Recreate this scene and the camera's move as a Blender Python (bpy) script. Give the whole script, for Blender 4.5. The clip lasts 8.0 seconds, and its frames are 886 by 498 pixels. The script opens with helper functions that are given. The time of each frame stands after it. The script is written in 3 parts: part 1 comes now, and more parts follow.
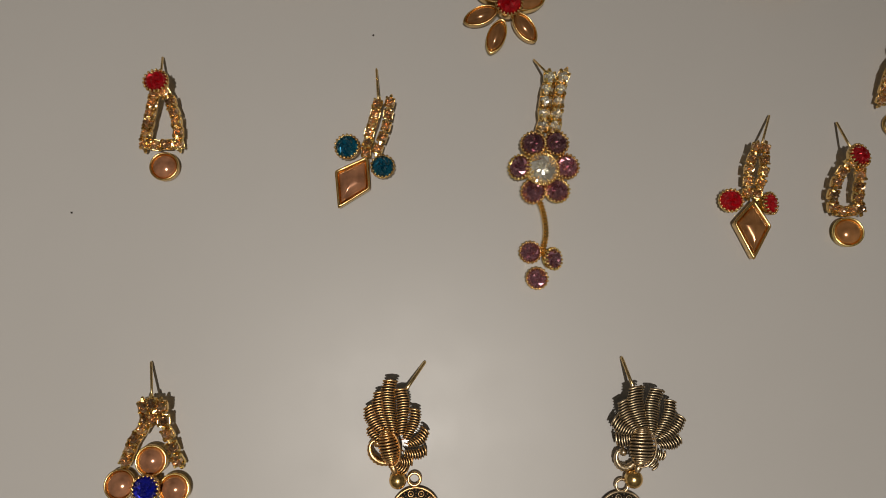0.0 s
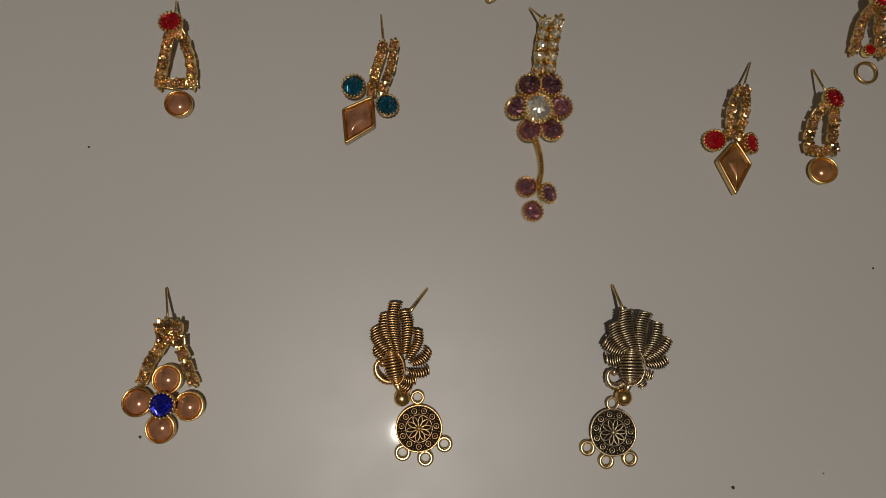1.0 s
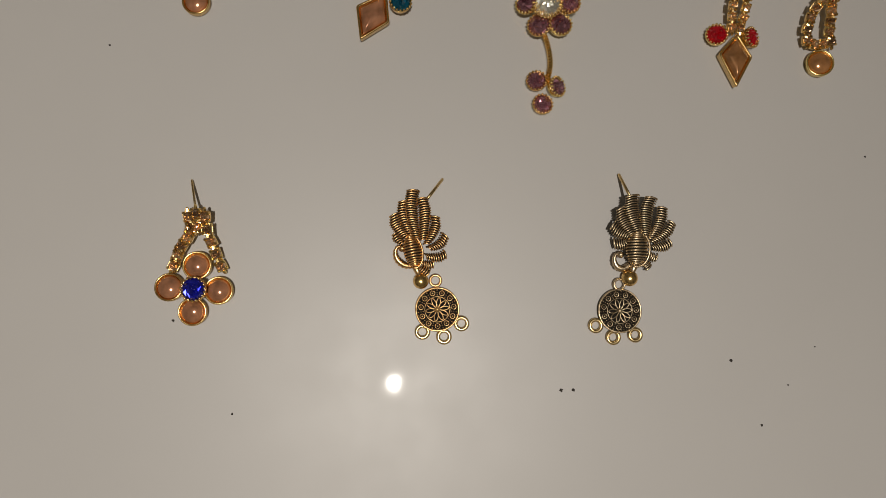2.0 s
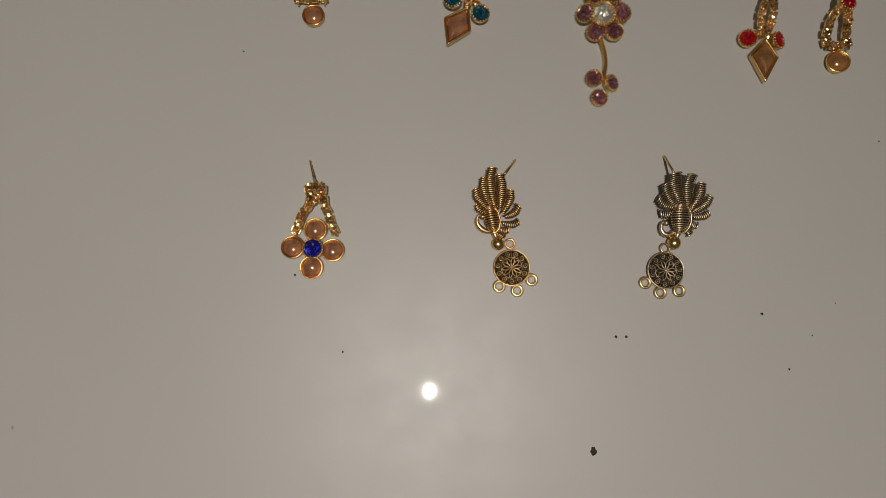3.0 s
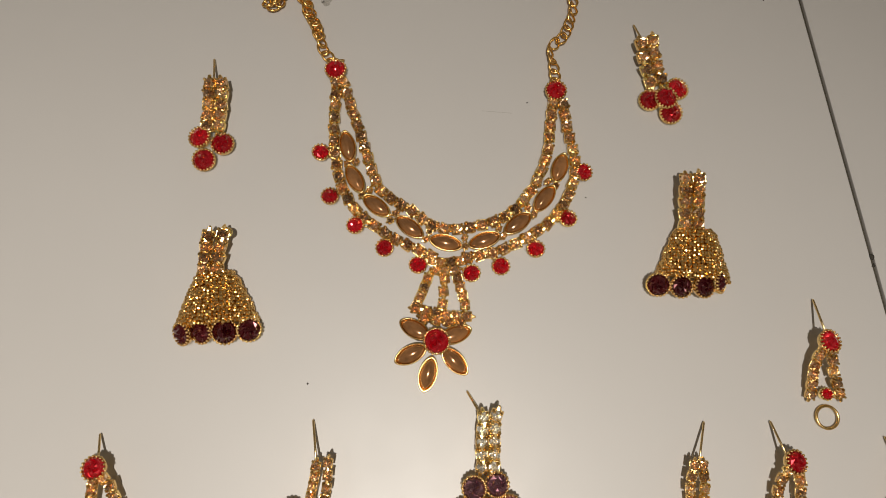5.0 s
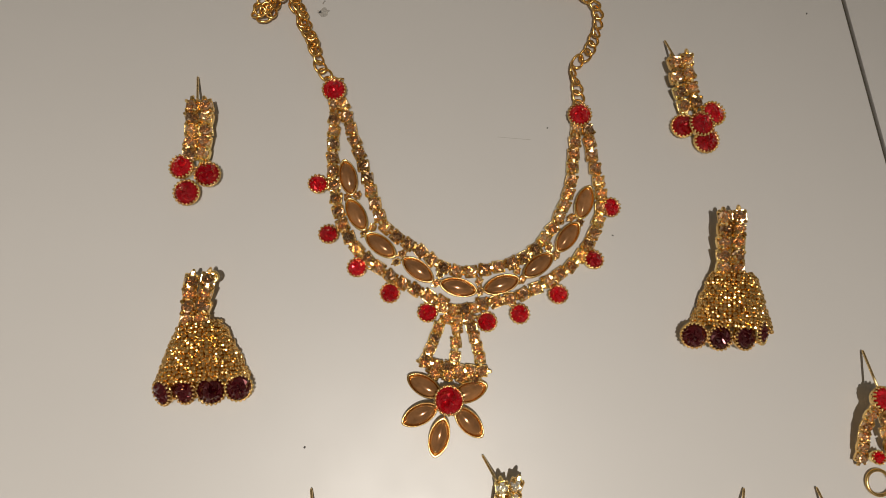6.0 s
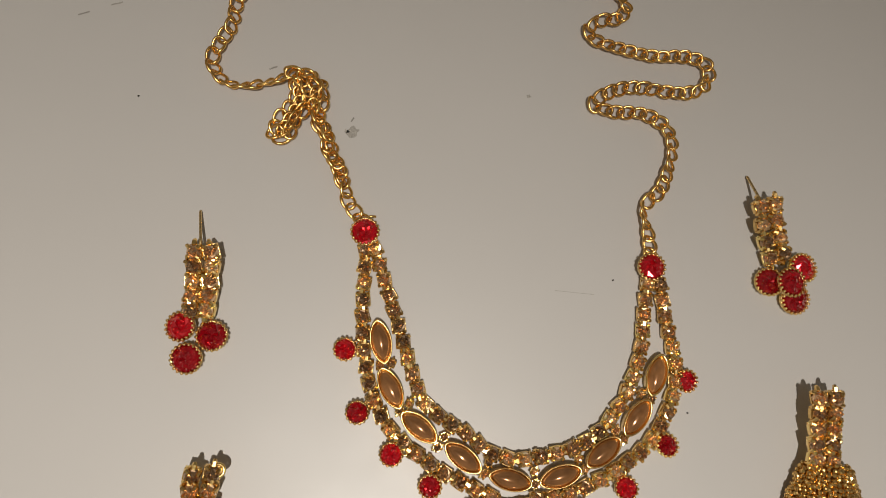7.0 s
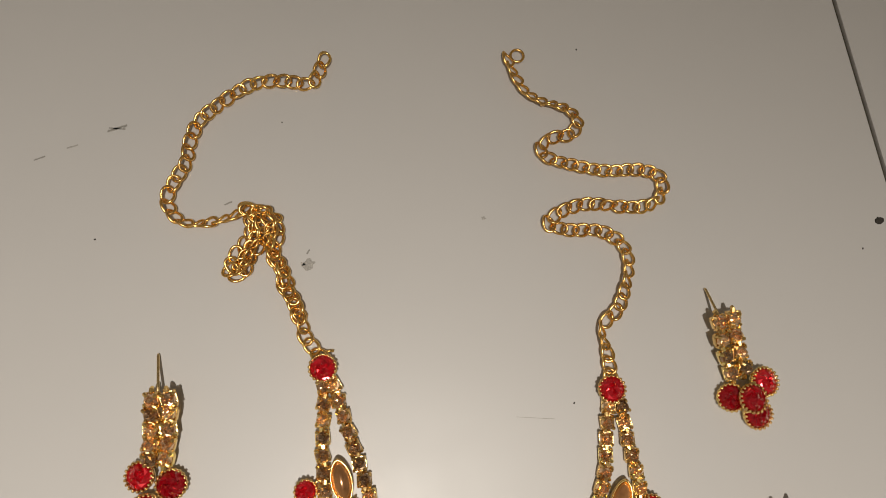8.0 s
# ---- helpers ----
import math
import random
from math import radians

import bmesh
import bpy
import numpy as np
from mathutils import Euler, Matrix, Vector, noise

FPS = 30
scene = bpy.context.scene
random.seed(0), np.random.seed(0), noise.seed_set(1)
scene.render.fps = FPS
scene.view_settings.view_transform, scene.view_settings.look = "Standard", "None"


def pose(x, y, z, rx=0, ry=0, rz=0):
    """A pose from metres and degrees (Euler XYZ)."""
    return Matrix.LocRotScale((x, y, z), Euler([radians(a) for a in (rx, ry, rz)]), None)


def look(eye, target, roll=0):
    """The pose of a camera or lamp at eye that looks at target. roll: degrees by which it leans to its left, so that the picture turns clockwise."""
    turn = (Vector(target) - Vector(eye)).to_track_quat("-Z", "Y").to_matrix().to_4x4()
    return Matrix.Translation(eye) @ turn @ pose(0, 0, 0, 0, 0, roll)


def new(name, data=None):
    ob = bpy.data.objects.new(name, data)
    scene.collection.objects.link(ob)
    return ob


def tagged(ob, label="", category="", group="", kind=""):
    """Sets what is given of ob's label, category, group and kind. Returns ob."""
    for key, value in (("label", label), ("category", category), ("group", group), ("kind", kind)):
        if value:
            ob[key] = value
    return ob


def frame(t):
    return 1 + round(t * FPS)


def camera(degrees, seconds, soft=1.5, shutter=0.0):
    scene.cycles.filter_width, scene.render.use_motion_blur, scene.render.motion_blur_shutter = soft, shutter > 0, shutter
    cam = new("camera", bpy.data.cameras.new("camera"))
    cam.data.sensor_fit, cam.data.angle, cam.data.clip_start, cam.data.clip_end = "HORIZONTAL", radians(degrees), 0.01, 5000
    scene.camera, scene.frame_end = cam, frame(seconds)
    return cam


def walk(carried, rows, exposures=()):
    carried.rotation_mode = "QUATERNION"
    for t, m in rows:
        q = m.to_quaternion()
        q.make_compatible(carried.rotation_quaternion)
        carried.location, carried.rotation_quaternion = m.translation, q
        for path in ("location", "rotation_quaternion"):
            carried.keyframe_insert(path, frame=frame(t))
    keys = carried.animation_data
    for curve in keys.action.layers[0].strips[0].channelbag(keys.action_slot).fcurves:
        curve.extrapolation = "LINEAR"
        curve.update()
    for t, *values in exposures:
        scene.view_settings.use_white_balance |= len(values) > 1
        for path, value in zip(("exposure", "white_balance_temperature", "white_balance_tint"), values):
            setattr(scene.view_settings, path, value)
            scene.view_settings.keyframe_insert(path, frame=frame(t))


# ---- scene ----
cam = camera(68.0, 8.0, 0.8, 0.06)
PATH = [
    (0, (-0.00668, 0.00694, 0.21662), (0.05076, 0.29765, -1.76131), 10.617),
    (0.5, (-0.02274, 0.00001, 0.22813), (0.04500, 0.32093, -1.74479), 11.360),
    (1, (-0.01247, -0.01814, 0.22498), (0.08731, 0.27806, -1.75045), 18.099),
    (1.2, (-0.01771, -0.03185, 0.22381), (0.10357, 0.26003, -1.75000), 22.109),
    (1.5, (-0.01765, -0.03987, 0.23141), (0.06885, 0.20862, -1.75121), 18.500),
    (1.7, (-0.01854, -0.04087, 0.22977), (0.11238, 0.13656, -1.75804), 35.387),
    (2.8, (-0.04108, -0.06295, 0.26139), (0.04085, 0.13585, -1.72702), 20.380),
    (3, (-0.04452, -0.06712, 0.27527), (-0.00083, 0.15795, -1.71155), 9.876),
    (3.3, (-0.04086, -0.05115, 0.29160), (-0.02026, 0.27371, -1.68000), 3.617),
    (3.5, (-0.03239, -0.03526, 0.28587), (0.01916, 0.37377, -1.67117), 8.054),
    (4, (-0.00631, 0.02584, 0.25474), (0.12720, 0.44578, -1.69611), 16.339),
    (4.5, (0.01714, 0.07757, 0.24224), (0.13648, 0.50255, -1.70844), 10.575),
    (5, (0.01859, 0.10230, 0.23838), (0.10902, 0.55365, -1.70793), 4.619),
    (5.2, (0.01581, 0.10959, 0.23469), (0.13235, 0.59148, -1.70289), 7.034),
    (6.3, (0.01378, 0.13813, 0.20377), (0.12684, 0.46408, -1.76625), 12.413),
    (6.5, (0.01020, 0.14856, 0.19447), (0.13370, 0.43461, -1.78111), 16.967),
    (7, (0.00051, 0.19282, 0.19368), (0.18776, 0.53766, -1.76745), 22.987),
    (7.2, (0.00445, 0.20026, 0.19237), (0.21634, 0.57970, -1.75800), 23.167),
    (7.5, (0.00509, 0.21602, 0.19684), (0.21120, 0.58016, -1.75890), 22.435),
    (8, (0.01828, 0.22380, 0.20172), (0.19922, 0.62375, -1.74951), 16.471),
]
EXPOSURES = [(0.0, -0.48), (0.5, -0.55), (0.8, -0.8), (1.0, -0.88), (1.2, -0.48), (1.5, -0.3), (1.7, -0.35), (2.8, -0.66), (3.0, -0.7), (3.5, -0.4), (4.0, 0.15), (4.5, 0.34), (5.0, 0.38), (6.5, 0.35), (7.0, 0.42), (7.5, 0.53), (8.0, 0.61)]
walk(cam, [(t, look(eye, target, roll)) for t, eye, target, roll in PATH], EXPOSURES)

# ---- light: fixed overhead spot in place of the torch at the camera, closed room ----
world = bpy.data.worlds.new("room_dark")
world.use_nodes = True
world.node_tree.nodes["Background"].inputs["Color"].default_value = (0.02, 0.018, 0.015, 1)
world.node_tree.nodes["Background"].inputs["Strength"].default_value = 0.1
scene.world = world
STAND_IN_AT = (-0.053, -0.315, 2.2)
# added unseen spot; its narrow beam imitates the torch's falloff over the floor
stand_in_data = bpy.data.lights.new("torch_stand_in", "SPOT")
stand_in_data.energy, stand_in_data.color, stand_in_data.shadow_soft_size = 126.0, (1.0, 0.935, 0.845), 0.0105
stand_in_data.spot_size, stand_in_data.spot_blend = radians(41), 1.0
stand_in = new("torch_stand_in", stand_in_data)
stand_in.matrix_basis = look(STAND_IN_AT, (-0.15, -0.30, 0.0))
# added point fill at the same spot to lighten shadows, no real lamp
fill_data = bpy.data.lights.new("added_fill", "POINT")
fill_data.energy, fill_data.color, fill_data.shadow_soft_size = 20.0, (1.0, 0.935, 0.845), 0.0105
fill_light = new("added_fill", fill_data)
fill_light.matrix_basis = pose(*STAND_IN_AT)

MM = 0.001


# ---- materials ----
def shader(name, colour, rough=0.4, metal=0.0, coat=0.0, grain=0.0, grain_scale=400.0, vary=0.0, bump=0.0, per_object=0.0, spec=0.5):
    mat = bpy.data.materials.new(name)
    mat.use_nodes = True
    nodes, links = mat.node_tree.nodes, mat.node_tree.links
    b = nodes["Principled BSDF"]
    b.inputs["Base Color"].default_value = (*colour, 1)
    b.inputs["Roughness"].default_value = rough
    b.inputs["Metallic"].default_value = metal
    b.inputs["Coat Weight"].default_value = coat
    b.inputs["Coat Roughness"].default_value = 0.04
    b.inputs["Specular IOR Level"].default_value = spec
    place = nodes.new("ShaderNodeTexCoord")
    fine = nodes.new("ShaderNodeTexNoise")
    fine.inputs["Scale"].default_value, fine.inputs["Detail"].default_value = grain_scale, 4
    links.new(place.outputs["Object"], fine.inputs["Vector"])
    if vary or per_object:
        hsv = nodes.new("ShaderNodeHueSaturation")
        hsv.inputs["Color"].default_value = (*colour, 1)
        ramp = nodes.new("ShaderNodeMapRange")
        ramp.inputs["From Min"].default_value, ramp.inputs["From Max"].default_value = 0.3, 0.7
        ramp.inputs["To Min"].default_value, ramp.inputs["To Max"].default_value = 1 - vary, 1 + vary
        links.new(fine.outputs["Fac"], ramp.inputs["Value"])
        value = ramp.outputs["Result"]
        if per_object:
            info = nodes.new("ShaderNodeObjectInfo")
            own = nodes.new("ShaderNodeMapRange")
            own.inputs["To Min"].default_value, own.inputs["To Max"].default_value = 1 - per_object, 1 + per_object
            links.new(info.outputs["Random"], own.inputs["Value"])
            times = nodes.new("ShaderNodeMath")
            times.operation = "MULTIPLY"
            links.new(value, times.inputs[0])
            links.new(own.outputs["Result"], times.inputs[1])
            value = times.outputs["Value"]
        links.new(value, hsv.inputs["Value"])
        links.new(hsv.outputs["Color"], b.inputs["Base Color"])
    if grain:
        r = nodes.new("ShaderNodeMapRange")
        r.inputs["To Min"].default_value, r.inputs["To Max"].default_value = max(0.02, rough - grain), rough + grain
        links.new(fine.outputs["Fac"], r.inputs["Value"])
        links.new(r.outputs["Result"], b.inputs["Roughness"])
    if bump:
        bm_node = nodes.new("ShaderNodeBump")
        bm_node.inputs["Strength"].default_value, bm_node.inputs["Distance"].default_value = bump, 0.0002
        links.new(fine.outputs["Fac"], bm_node.inputs["Height"])
        links.new(bm_node.outputs["Normal"], b.inputs["Normal"])
    return mat


def tile_material():
    """Cream glazed tile: cloudy tint, dull film of dust and a clear glaze above it."""
    mat = shader("glazed_tile", (0.60, 0.58, 0.545), 0.5, coat=0.2, spec=0.5)
    nodes, links = mat.node_tree.nodes, mat.node_tree.links
    b = nodes["Principled BSDF"]
    place = nodes.new("ShaderNodeTexCoord")
    cloud = nodes.new("ShaderNodeTexNoise")
    cloud.inputs["Scale"].default_value, cloud.inputs["Detail"].default_value = 9.0, 5
    links.new(place.outputs["Object"], cloud.inputs["Vector"])
    tint = nodes.new("ShaderNodeMix")
    tint.data_type = "RGBA"
    tint.inputs["A"].default_value, tint.inputs["B"].default_value = (0.58, 0.558, 0.535, 1), (0.625, 0.602, 0.58, 1)
    links.new(cloud.outputs["Fac"], tint.inputs["Factor"])
    links.new(tint.outputs["Result"], b.inputs["Base Color"])
    film = nodes.new("ShaderNodeTexNoise")
    film.inputs["Scale"].default_value, film.inputs["Detail"].default_value = 60.0, 6
    links.new(place.outputs["Object"], film.inputs["Vector"])
    r = nodes.new("ShaderNodeMapRange")
    r.inputs["To Min"].default_value, r.inputs["To Max"].default_value = 0.36, 0.46
    links.new(film.outputs["Fac"], r.inputs["Value"])
    links.new(r.outputs["Result"], b.inputs["Roughness"])
    b.inputs["Coat Roughness"].default_value = 0.032
    wave = nodes.new("ShaderNodeTexNoise")
    wave.inputs["Scale"].default_value, wave.inputs["Detail"].default_value = 30.0, 2
    links.new(place.outputs["Object"], wave.inputs["Vector"])
    bump = nodes.new("ShaderNodeBump")
    bump.inputs["Strength"].default_value, bump.inputs["Distance"].default_value = 0.15, 0.0004
    links.new(wave.outputs["Fac"], bump.inputs["Height"])
    links.new(bump.outputs["Normal"], b.inputs["Coat Normal"])
    return mat


TILE = tile_material()
GROUT = shader("dirty_grout", (0.075, 0.062, 0.045), 0.9, grain_scale=900, vary=0.35, bump=0.6)
PAINT = shader("wall_paint", (0.55, 0.52, 0.47), 0.75, grain_scale=25, vary=0.05, bump=0.2)
CEILING_PAINT = shader("ceiling_paint", (0.34, 0.325, 0.30), 0.85, grain_scale=20, vary=0.05)
GOLD = shader("gold_plate", (0.94, 0.635, 0.25), 0.24, 1.0, grain=0.08, grain_scale=1500, vary=0.22, per_object=0.22, bump=0.2)
CHAIN_GOLD = shader("bright_gold_chain", (0.94, 0.57, 0.18), 0.25, 1.0, grain=0.08, grain_scale=1500, vary=0.12, per_object=0.14)
BRASS = shader("antique_brass", (0.88, 0.55, 0.25), 0.32, 1.0, grain=0.1, grain_scale=1200, vary=0.3)
DARK_BRASS = shader("darkened_brass", (0.74, 0.58, 0.38), 0.33, 1.0, grain=0.1, grain_scale=1200, vary=0.3)
PATINA = shader("dark_patina", (0.016, 0.012, 0.007), 0.75, grain_scale=1500, vary=0.3, spec=0.2)
POST = shader("brass_wire", (0.82, 0.61, 0.30), 0.28, 1.0, grain=0.1, grain_scale=900, vary=0.12)
CHAMPAGNE = shader("champagne_crystal", (0.77, 0.50, 0.29), 0.20, 0.9, 0.6, per_object=0.5, grain_scale=900, vary=0.35)
CLEAR = shader("clear_crystal", (1.0, 0.93, 0.80), 0.24, 0.85, 0.8, per_object=0.2, grain_scale=900, vary=0.25)
RED = shader("red_crystal", (0.54, 0.006, 0.016), 0.15, 0.5, 1.0, per_object=0.28, grain_scale=700, vary=0.3)
GARNET = shader("dark_garnet_crystal", (0.085, 0.005, 0.008), 0.16, 0.5, 0.7, per_object=0.3, grain_scale=700, vary=0.25)
BEAD = shader("bead_gold", (0.88, 0.56, 0.20), 0.22, 1.0, grain=0.08, grain_scale=1500, vary=0.4)
TEAL = shader("teal_crystal", (0.004, 0.135, 0.23), 0.2, 0.6, 0.8, per_object=0.15, grain_scale=700, vary=0.3)
BLUE = shader("blue_crystal", (0.012, 0.018, 0.46), 0.2, 0.65, 0.8, grain_scale=700, vary=0.25)
PURPLE = shader("lilac_crystal", (0.37, 0.165, 0.205), 0.2, 0.8, 0.7, per_object=0.4, grain_scale=700, vary=0.3)
PEARL = shader("peach_pearl", (0.56, 0.255, 0.135), 0.13, 0.4, 1.0, grain_scale=170, vary=0.45, per_object=0.08)
AMBER = shader("bronze_pearl", (0.45, 0.205, 0.075), 0.15, 0.45, 1.0, grain_scale=170, vary=0.4, per_object=0.22)
SCRATCH = shader("scratch_grey", (0.32, 0.30, 0.27), 0.6, grain_scale=3000, vary=0.4)
DIRT = shader("dark_dirt", (0.045, 0.038, 0.030), 0.8, grain_scale=3000, vary=0.3)
SMEAR = shader("grey_smear", (0.40, 0.375, 0.34), 0.6, grain_scale=1500, vary=0.3)


# ---- mesh helpers (millimetres) ----
WORLD_OF = {}
MESHES = {}


def mesh_of(bm, material, smooth=False, name="mesh"):
    for v in bm.verts:
        v.co *= MM
    bmesh.ops.recalc_face_normals(bm, faces=bm.faces)
    me = bpy.data.meshes.new(name)
    bm.to_mesh(me)
    bm.free()
    me.materials.append(material)
    if smooth:
        me.polygons.foreach_set("use_smooth", [True] * len(me.polygons))
    return me


def thing(name, x, y, label, category, group="", angle=0.0):
    ob = new(name)
    ob.empty_display_size = 0.005
    ob.matrix_basis = pose(x * MM, y * MM, 0, 0, 0, angle)
    WORLD_OF[ob] = ob.matrix_basis.copy()
    return tagged(ob, label, category, group)


def part(name, mesh, parent, m=None, label=""):
    """Links a mesh under a thing or a part, at the world pose m (metres)."""
    ob = new(name, mesh)
    m = Matrix() if m is None else m
    ob.parent = parent
    ob.matrix_basis = WORLD_OF[parent].inverted() @ m
    WORLD_OF[ob] = m.copy()
    return tagged(ob, label)


def at(p, rz=0.0, tilt_x=0.0, tilt_y=0.0, scale=1.0):
    return pose(p[0] * MM, p[1] * MM, p[2] * MM, tilt_x, tilt_y, rz) @ Matrix.Diagonal((scale, scale, scale, 1))


def rings(bm, loops, close_bottom=True, close_top=True):
    """Skins a row of vertex loops of equal length."""
    made = [[bm.verts.new(c) for c in loop] for loop in loops]
    for a, b in zip(made, made[1:]):
        n = len(a)
        for i in range(n):
            bm.faces.new((a[i], a[(i + 1) % n], b[(i + 1) % n], b[i]))
    if close_bottom:
        bm.faces.new(made[0][::-1])
    if close_top:
        bm.faces.new(made[-1])
    return made


def circle(r, z, n, turn=0.0, sx=1.0, sy=1.0):
    return [(r * sx * math.cos(turn + 2 * math.pi * i / n), r * sy * math.sin(turn + 2 * math.pi * i / n), z) for i in range(n)]


def tube(bm, points, radius, n=6, radii=None, closed=False):
    """A round wire along points."""
    pts = [Vector(p) for p in points]
    loops = []
    count = len(pts)
    for i, p in enumerate(pts):
        if closed:
            d = pts[(i + 1) % count] - pts[i - 1]
        else:
            d = pts[min(i + 1, count - 1)] - pts[max(i - 1, 0)]
        d.normalize()
        side = d.cross(Vector((0, 0, 1)))
        if side.length < 0.05:
            side = d.cross(Vector((1, 0, 0)))
        side.normalize()
        up = side.cross(d)
        r = radii[i] if radii else radius
        loops.append([p + r * (side * math.cos(2 * math.pi * k / n) + up * math.sin(2 * math.pi * k / n)) for k in range(n)])
    if closed:
        made = [[bm.verts.new(c) for c in loop] for loop in loops]
        for j in range(count):
            a, b = made[j], made[(j + 1) % count]
            for i in range(n):
                bm.faces.new((a[i], a[(i + 1) % n], b[(i + 1) % n], b[i]))
    else:
        rings(bm, loops)


def spline(points, step):
    """Even steps along a smooth line through points, each with its direction."""
    pts = [Vector(p) for p in points]
    pts = [2 * pts[0] - pts[1], *pts, 2 * pts[-1] - pts[-2]]
    dense = []
    for a, b, c, d in zip(pts, pts[1:], pts[2:], pts[3:]):
        for k in range(16):
            t = k / 16
            dense.append(0.5 * (2 * b + (c - a) * t + (2 * a - 5 * b + 4 * c - d) * t * t + (3 * b - a - 3 * c + d) * t ** 3))
    dense.append(pts[-2])
    lengths = [0.0]
    for a, b in zip(dense, dense[1:]):
        lengths.append(lengths[-1] + (b - a).length)
    count = max(1, round(lengths[-1] / step))
    out, j = [], 0
    for i in range(count + 1):
        s = lengths[-1] * i / count
        while j < len(dense) - 2 and lengths[j + 1] < s:
            j += 1
        span = max(1e-9, lengths[j + 1] - lengths[j])
        d = dense[j + 1] - dense[j]
        out.append((dense[j] + d * ((s - lengths[j]) / span), d.normalized()))
    return out


# ---- kinds of setting ----
def cup_mesh():
    """Rounded claw cup of a rhinestone chain, 4 mm across, with a link bar to each side."""
    if "cup" not in MESHES:
        bm = bmesh.new()
        octo = lambda r, z: [(r * a, r * b, z) for a, b in ((1, .58), (.58, 1), (-.58, 1), (-1, .58), (-1, -.58), (-.58, -1), (.58, -1), (1, -.58))]
        rings(bm, [octo(1.5, -1.4), octo(1.8, -1.1), octo(1.95, -0.2), octo(1.85, 0.15), octo(1.62, 0.15), octo(1.5, -0.5)])
        for sx in (-1, 1):
            for sy in (-1, 1):
                lean = 0.16 * sx * sy
                tube(bm, [(1.55 * sx, 1.55 * sy, -0.9), (1.58 * sx, 1.58 * sy, 0.1), ((1.38 + lean) * sx, 1.38 * sy, 0.7), ((1.02 + lean) * sx, (1.02 - lean) * sy, 1.0), ((0.78 + lean) * sx, (0.78 - lean) * sy, 0.95)], 0.42, 7, [0.25, 0.4, 0.52, 0.5, 0.22])
        for sx in (-1, 1):
            tube(bm, [(1.6 * sx, 0, -0.5), (2.1 * sx, 0, 0.05), (2.6 * sx, 0, 0.0), (3.0 * sx, 0, -0.5)], 0.55, 6, [0.5, 0.75, 0.6, 0.45])
        MESHES["cup"] = mesh_of(bm, GOLD, False, "claw_cup")
    return MESHES["cup"]


def gem_mesh(radius, material, lively=0.36):
    """Faceted round stone with its table up; four cuts of each kind."""
    cut = random.randrange(4)
    key = ("gem", radius, material.name, cut)
    if key not in MESHES:
        bm = bmesh.new()
        n = 16 if radius > 4.6 else 12 if radius > 2.2 else 8
        h = radius
        shake = lambda: random.uniform(-lively, lively) * h * (1.0 if radius < 2.2 else 0.55)
        crown = 1.5 if radius < 2.2 else 1.0
        loops = [circle(radius * 0.9, -0.4 * h, n), circle(radius, 0.0, n), circle(radius * 0.80, 0.22 * h * crown, n, math.pi / n), circle(radius * 0.52, 0.36 * h * crown, n), circle(radius * 0.26, 0.42 * h * crown, n, math.pi / n)]
        made = [[bm.verts.new((c[0], c[1], c[2] + (shake() if k > 1 else 0))) for c in loop] for k, loop in enumerate(loops)]
        for a, b in zip(made, made[1:]):
            for i in range(n):
                q = (a[i], a[(i + 1) % n], b[(i + 1) % n], b[i])
                bm.faces.new((q[0], q[1], q[3]))
                bm.faces.new((q[1], q[2], q[3]))
        tip = bm.verts.new((shake() * 0.5, shake() * 0.5, 0.42 * h * crown + shake() * 0.6))
        for i in range(n):
            bm.faces.new((made[-1][i], made[-1][(i + 1) % n], tip))
        bm.faces.new(made[0][::-1])
        MESHES[key] = mesh_of(bm, material, name="faceted_stone")
    return MESHES[key]


def bezel_mesh(radius, height, teeth):
    """Round cup with a rim of small rounded claws."""
    key = ("bezel", radius, height)
    if key not in MESHES:
        bm = bmesh.new()
        n = 24
        rings(bm, [circle(radius * 0.82, -height, n), circle(radius * 0.92, -height * 0.8, n), circle(radius * 1.0, -0.25, n), circle(radius * 0.98, 0.05, n), circle(radius * 0.90, 0.05, n), circle(radius * 0.87, -0.5, n)])
        for i in range(teeth):
            a = 2 * math.pi * i / teeth
            c, s = math.cos(a), math.sin(a)
            w = 2 * math.pi * radius / teeth * 0.31
            tube(bm, [(radius * k * c, radius * k * s, z) for k, z in ((0.97, -height * 0.2), (0.985, 0.15), (0.95, 0.6), (0.88, 0.85), (0.80, 0.75))], w, 6, [w * 0.5, w * 0.9, w * 1.15, w * 1.0, w * 0.35])
        MESHES[key] = mesh_of(bm, GOLD, True, "claw_bezel")
    return MESHES[key]


def claw_stone(parent, p, radius, material, tilt_x=0.0, tilt_y=0.0, height=2.4, name="stone_setting", label=""):
    m = pose(p[0] * MM, p[1] * MM, p[2] * MM, tilt_x, tilt_y, 0) @ pose(0, 0, 0, 0, 0, random.uniform(0, 40))
    cup = part(name, bezel_mesh(radius, height, max(12, int(radius * 4.6))), parent, m, label)
    part("crystal", gem_mesh(round(radius * 0.9, 2), material), cup, m)
    return cup


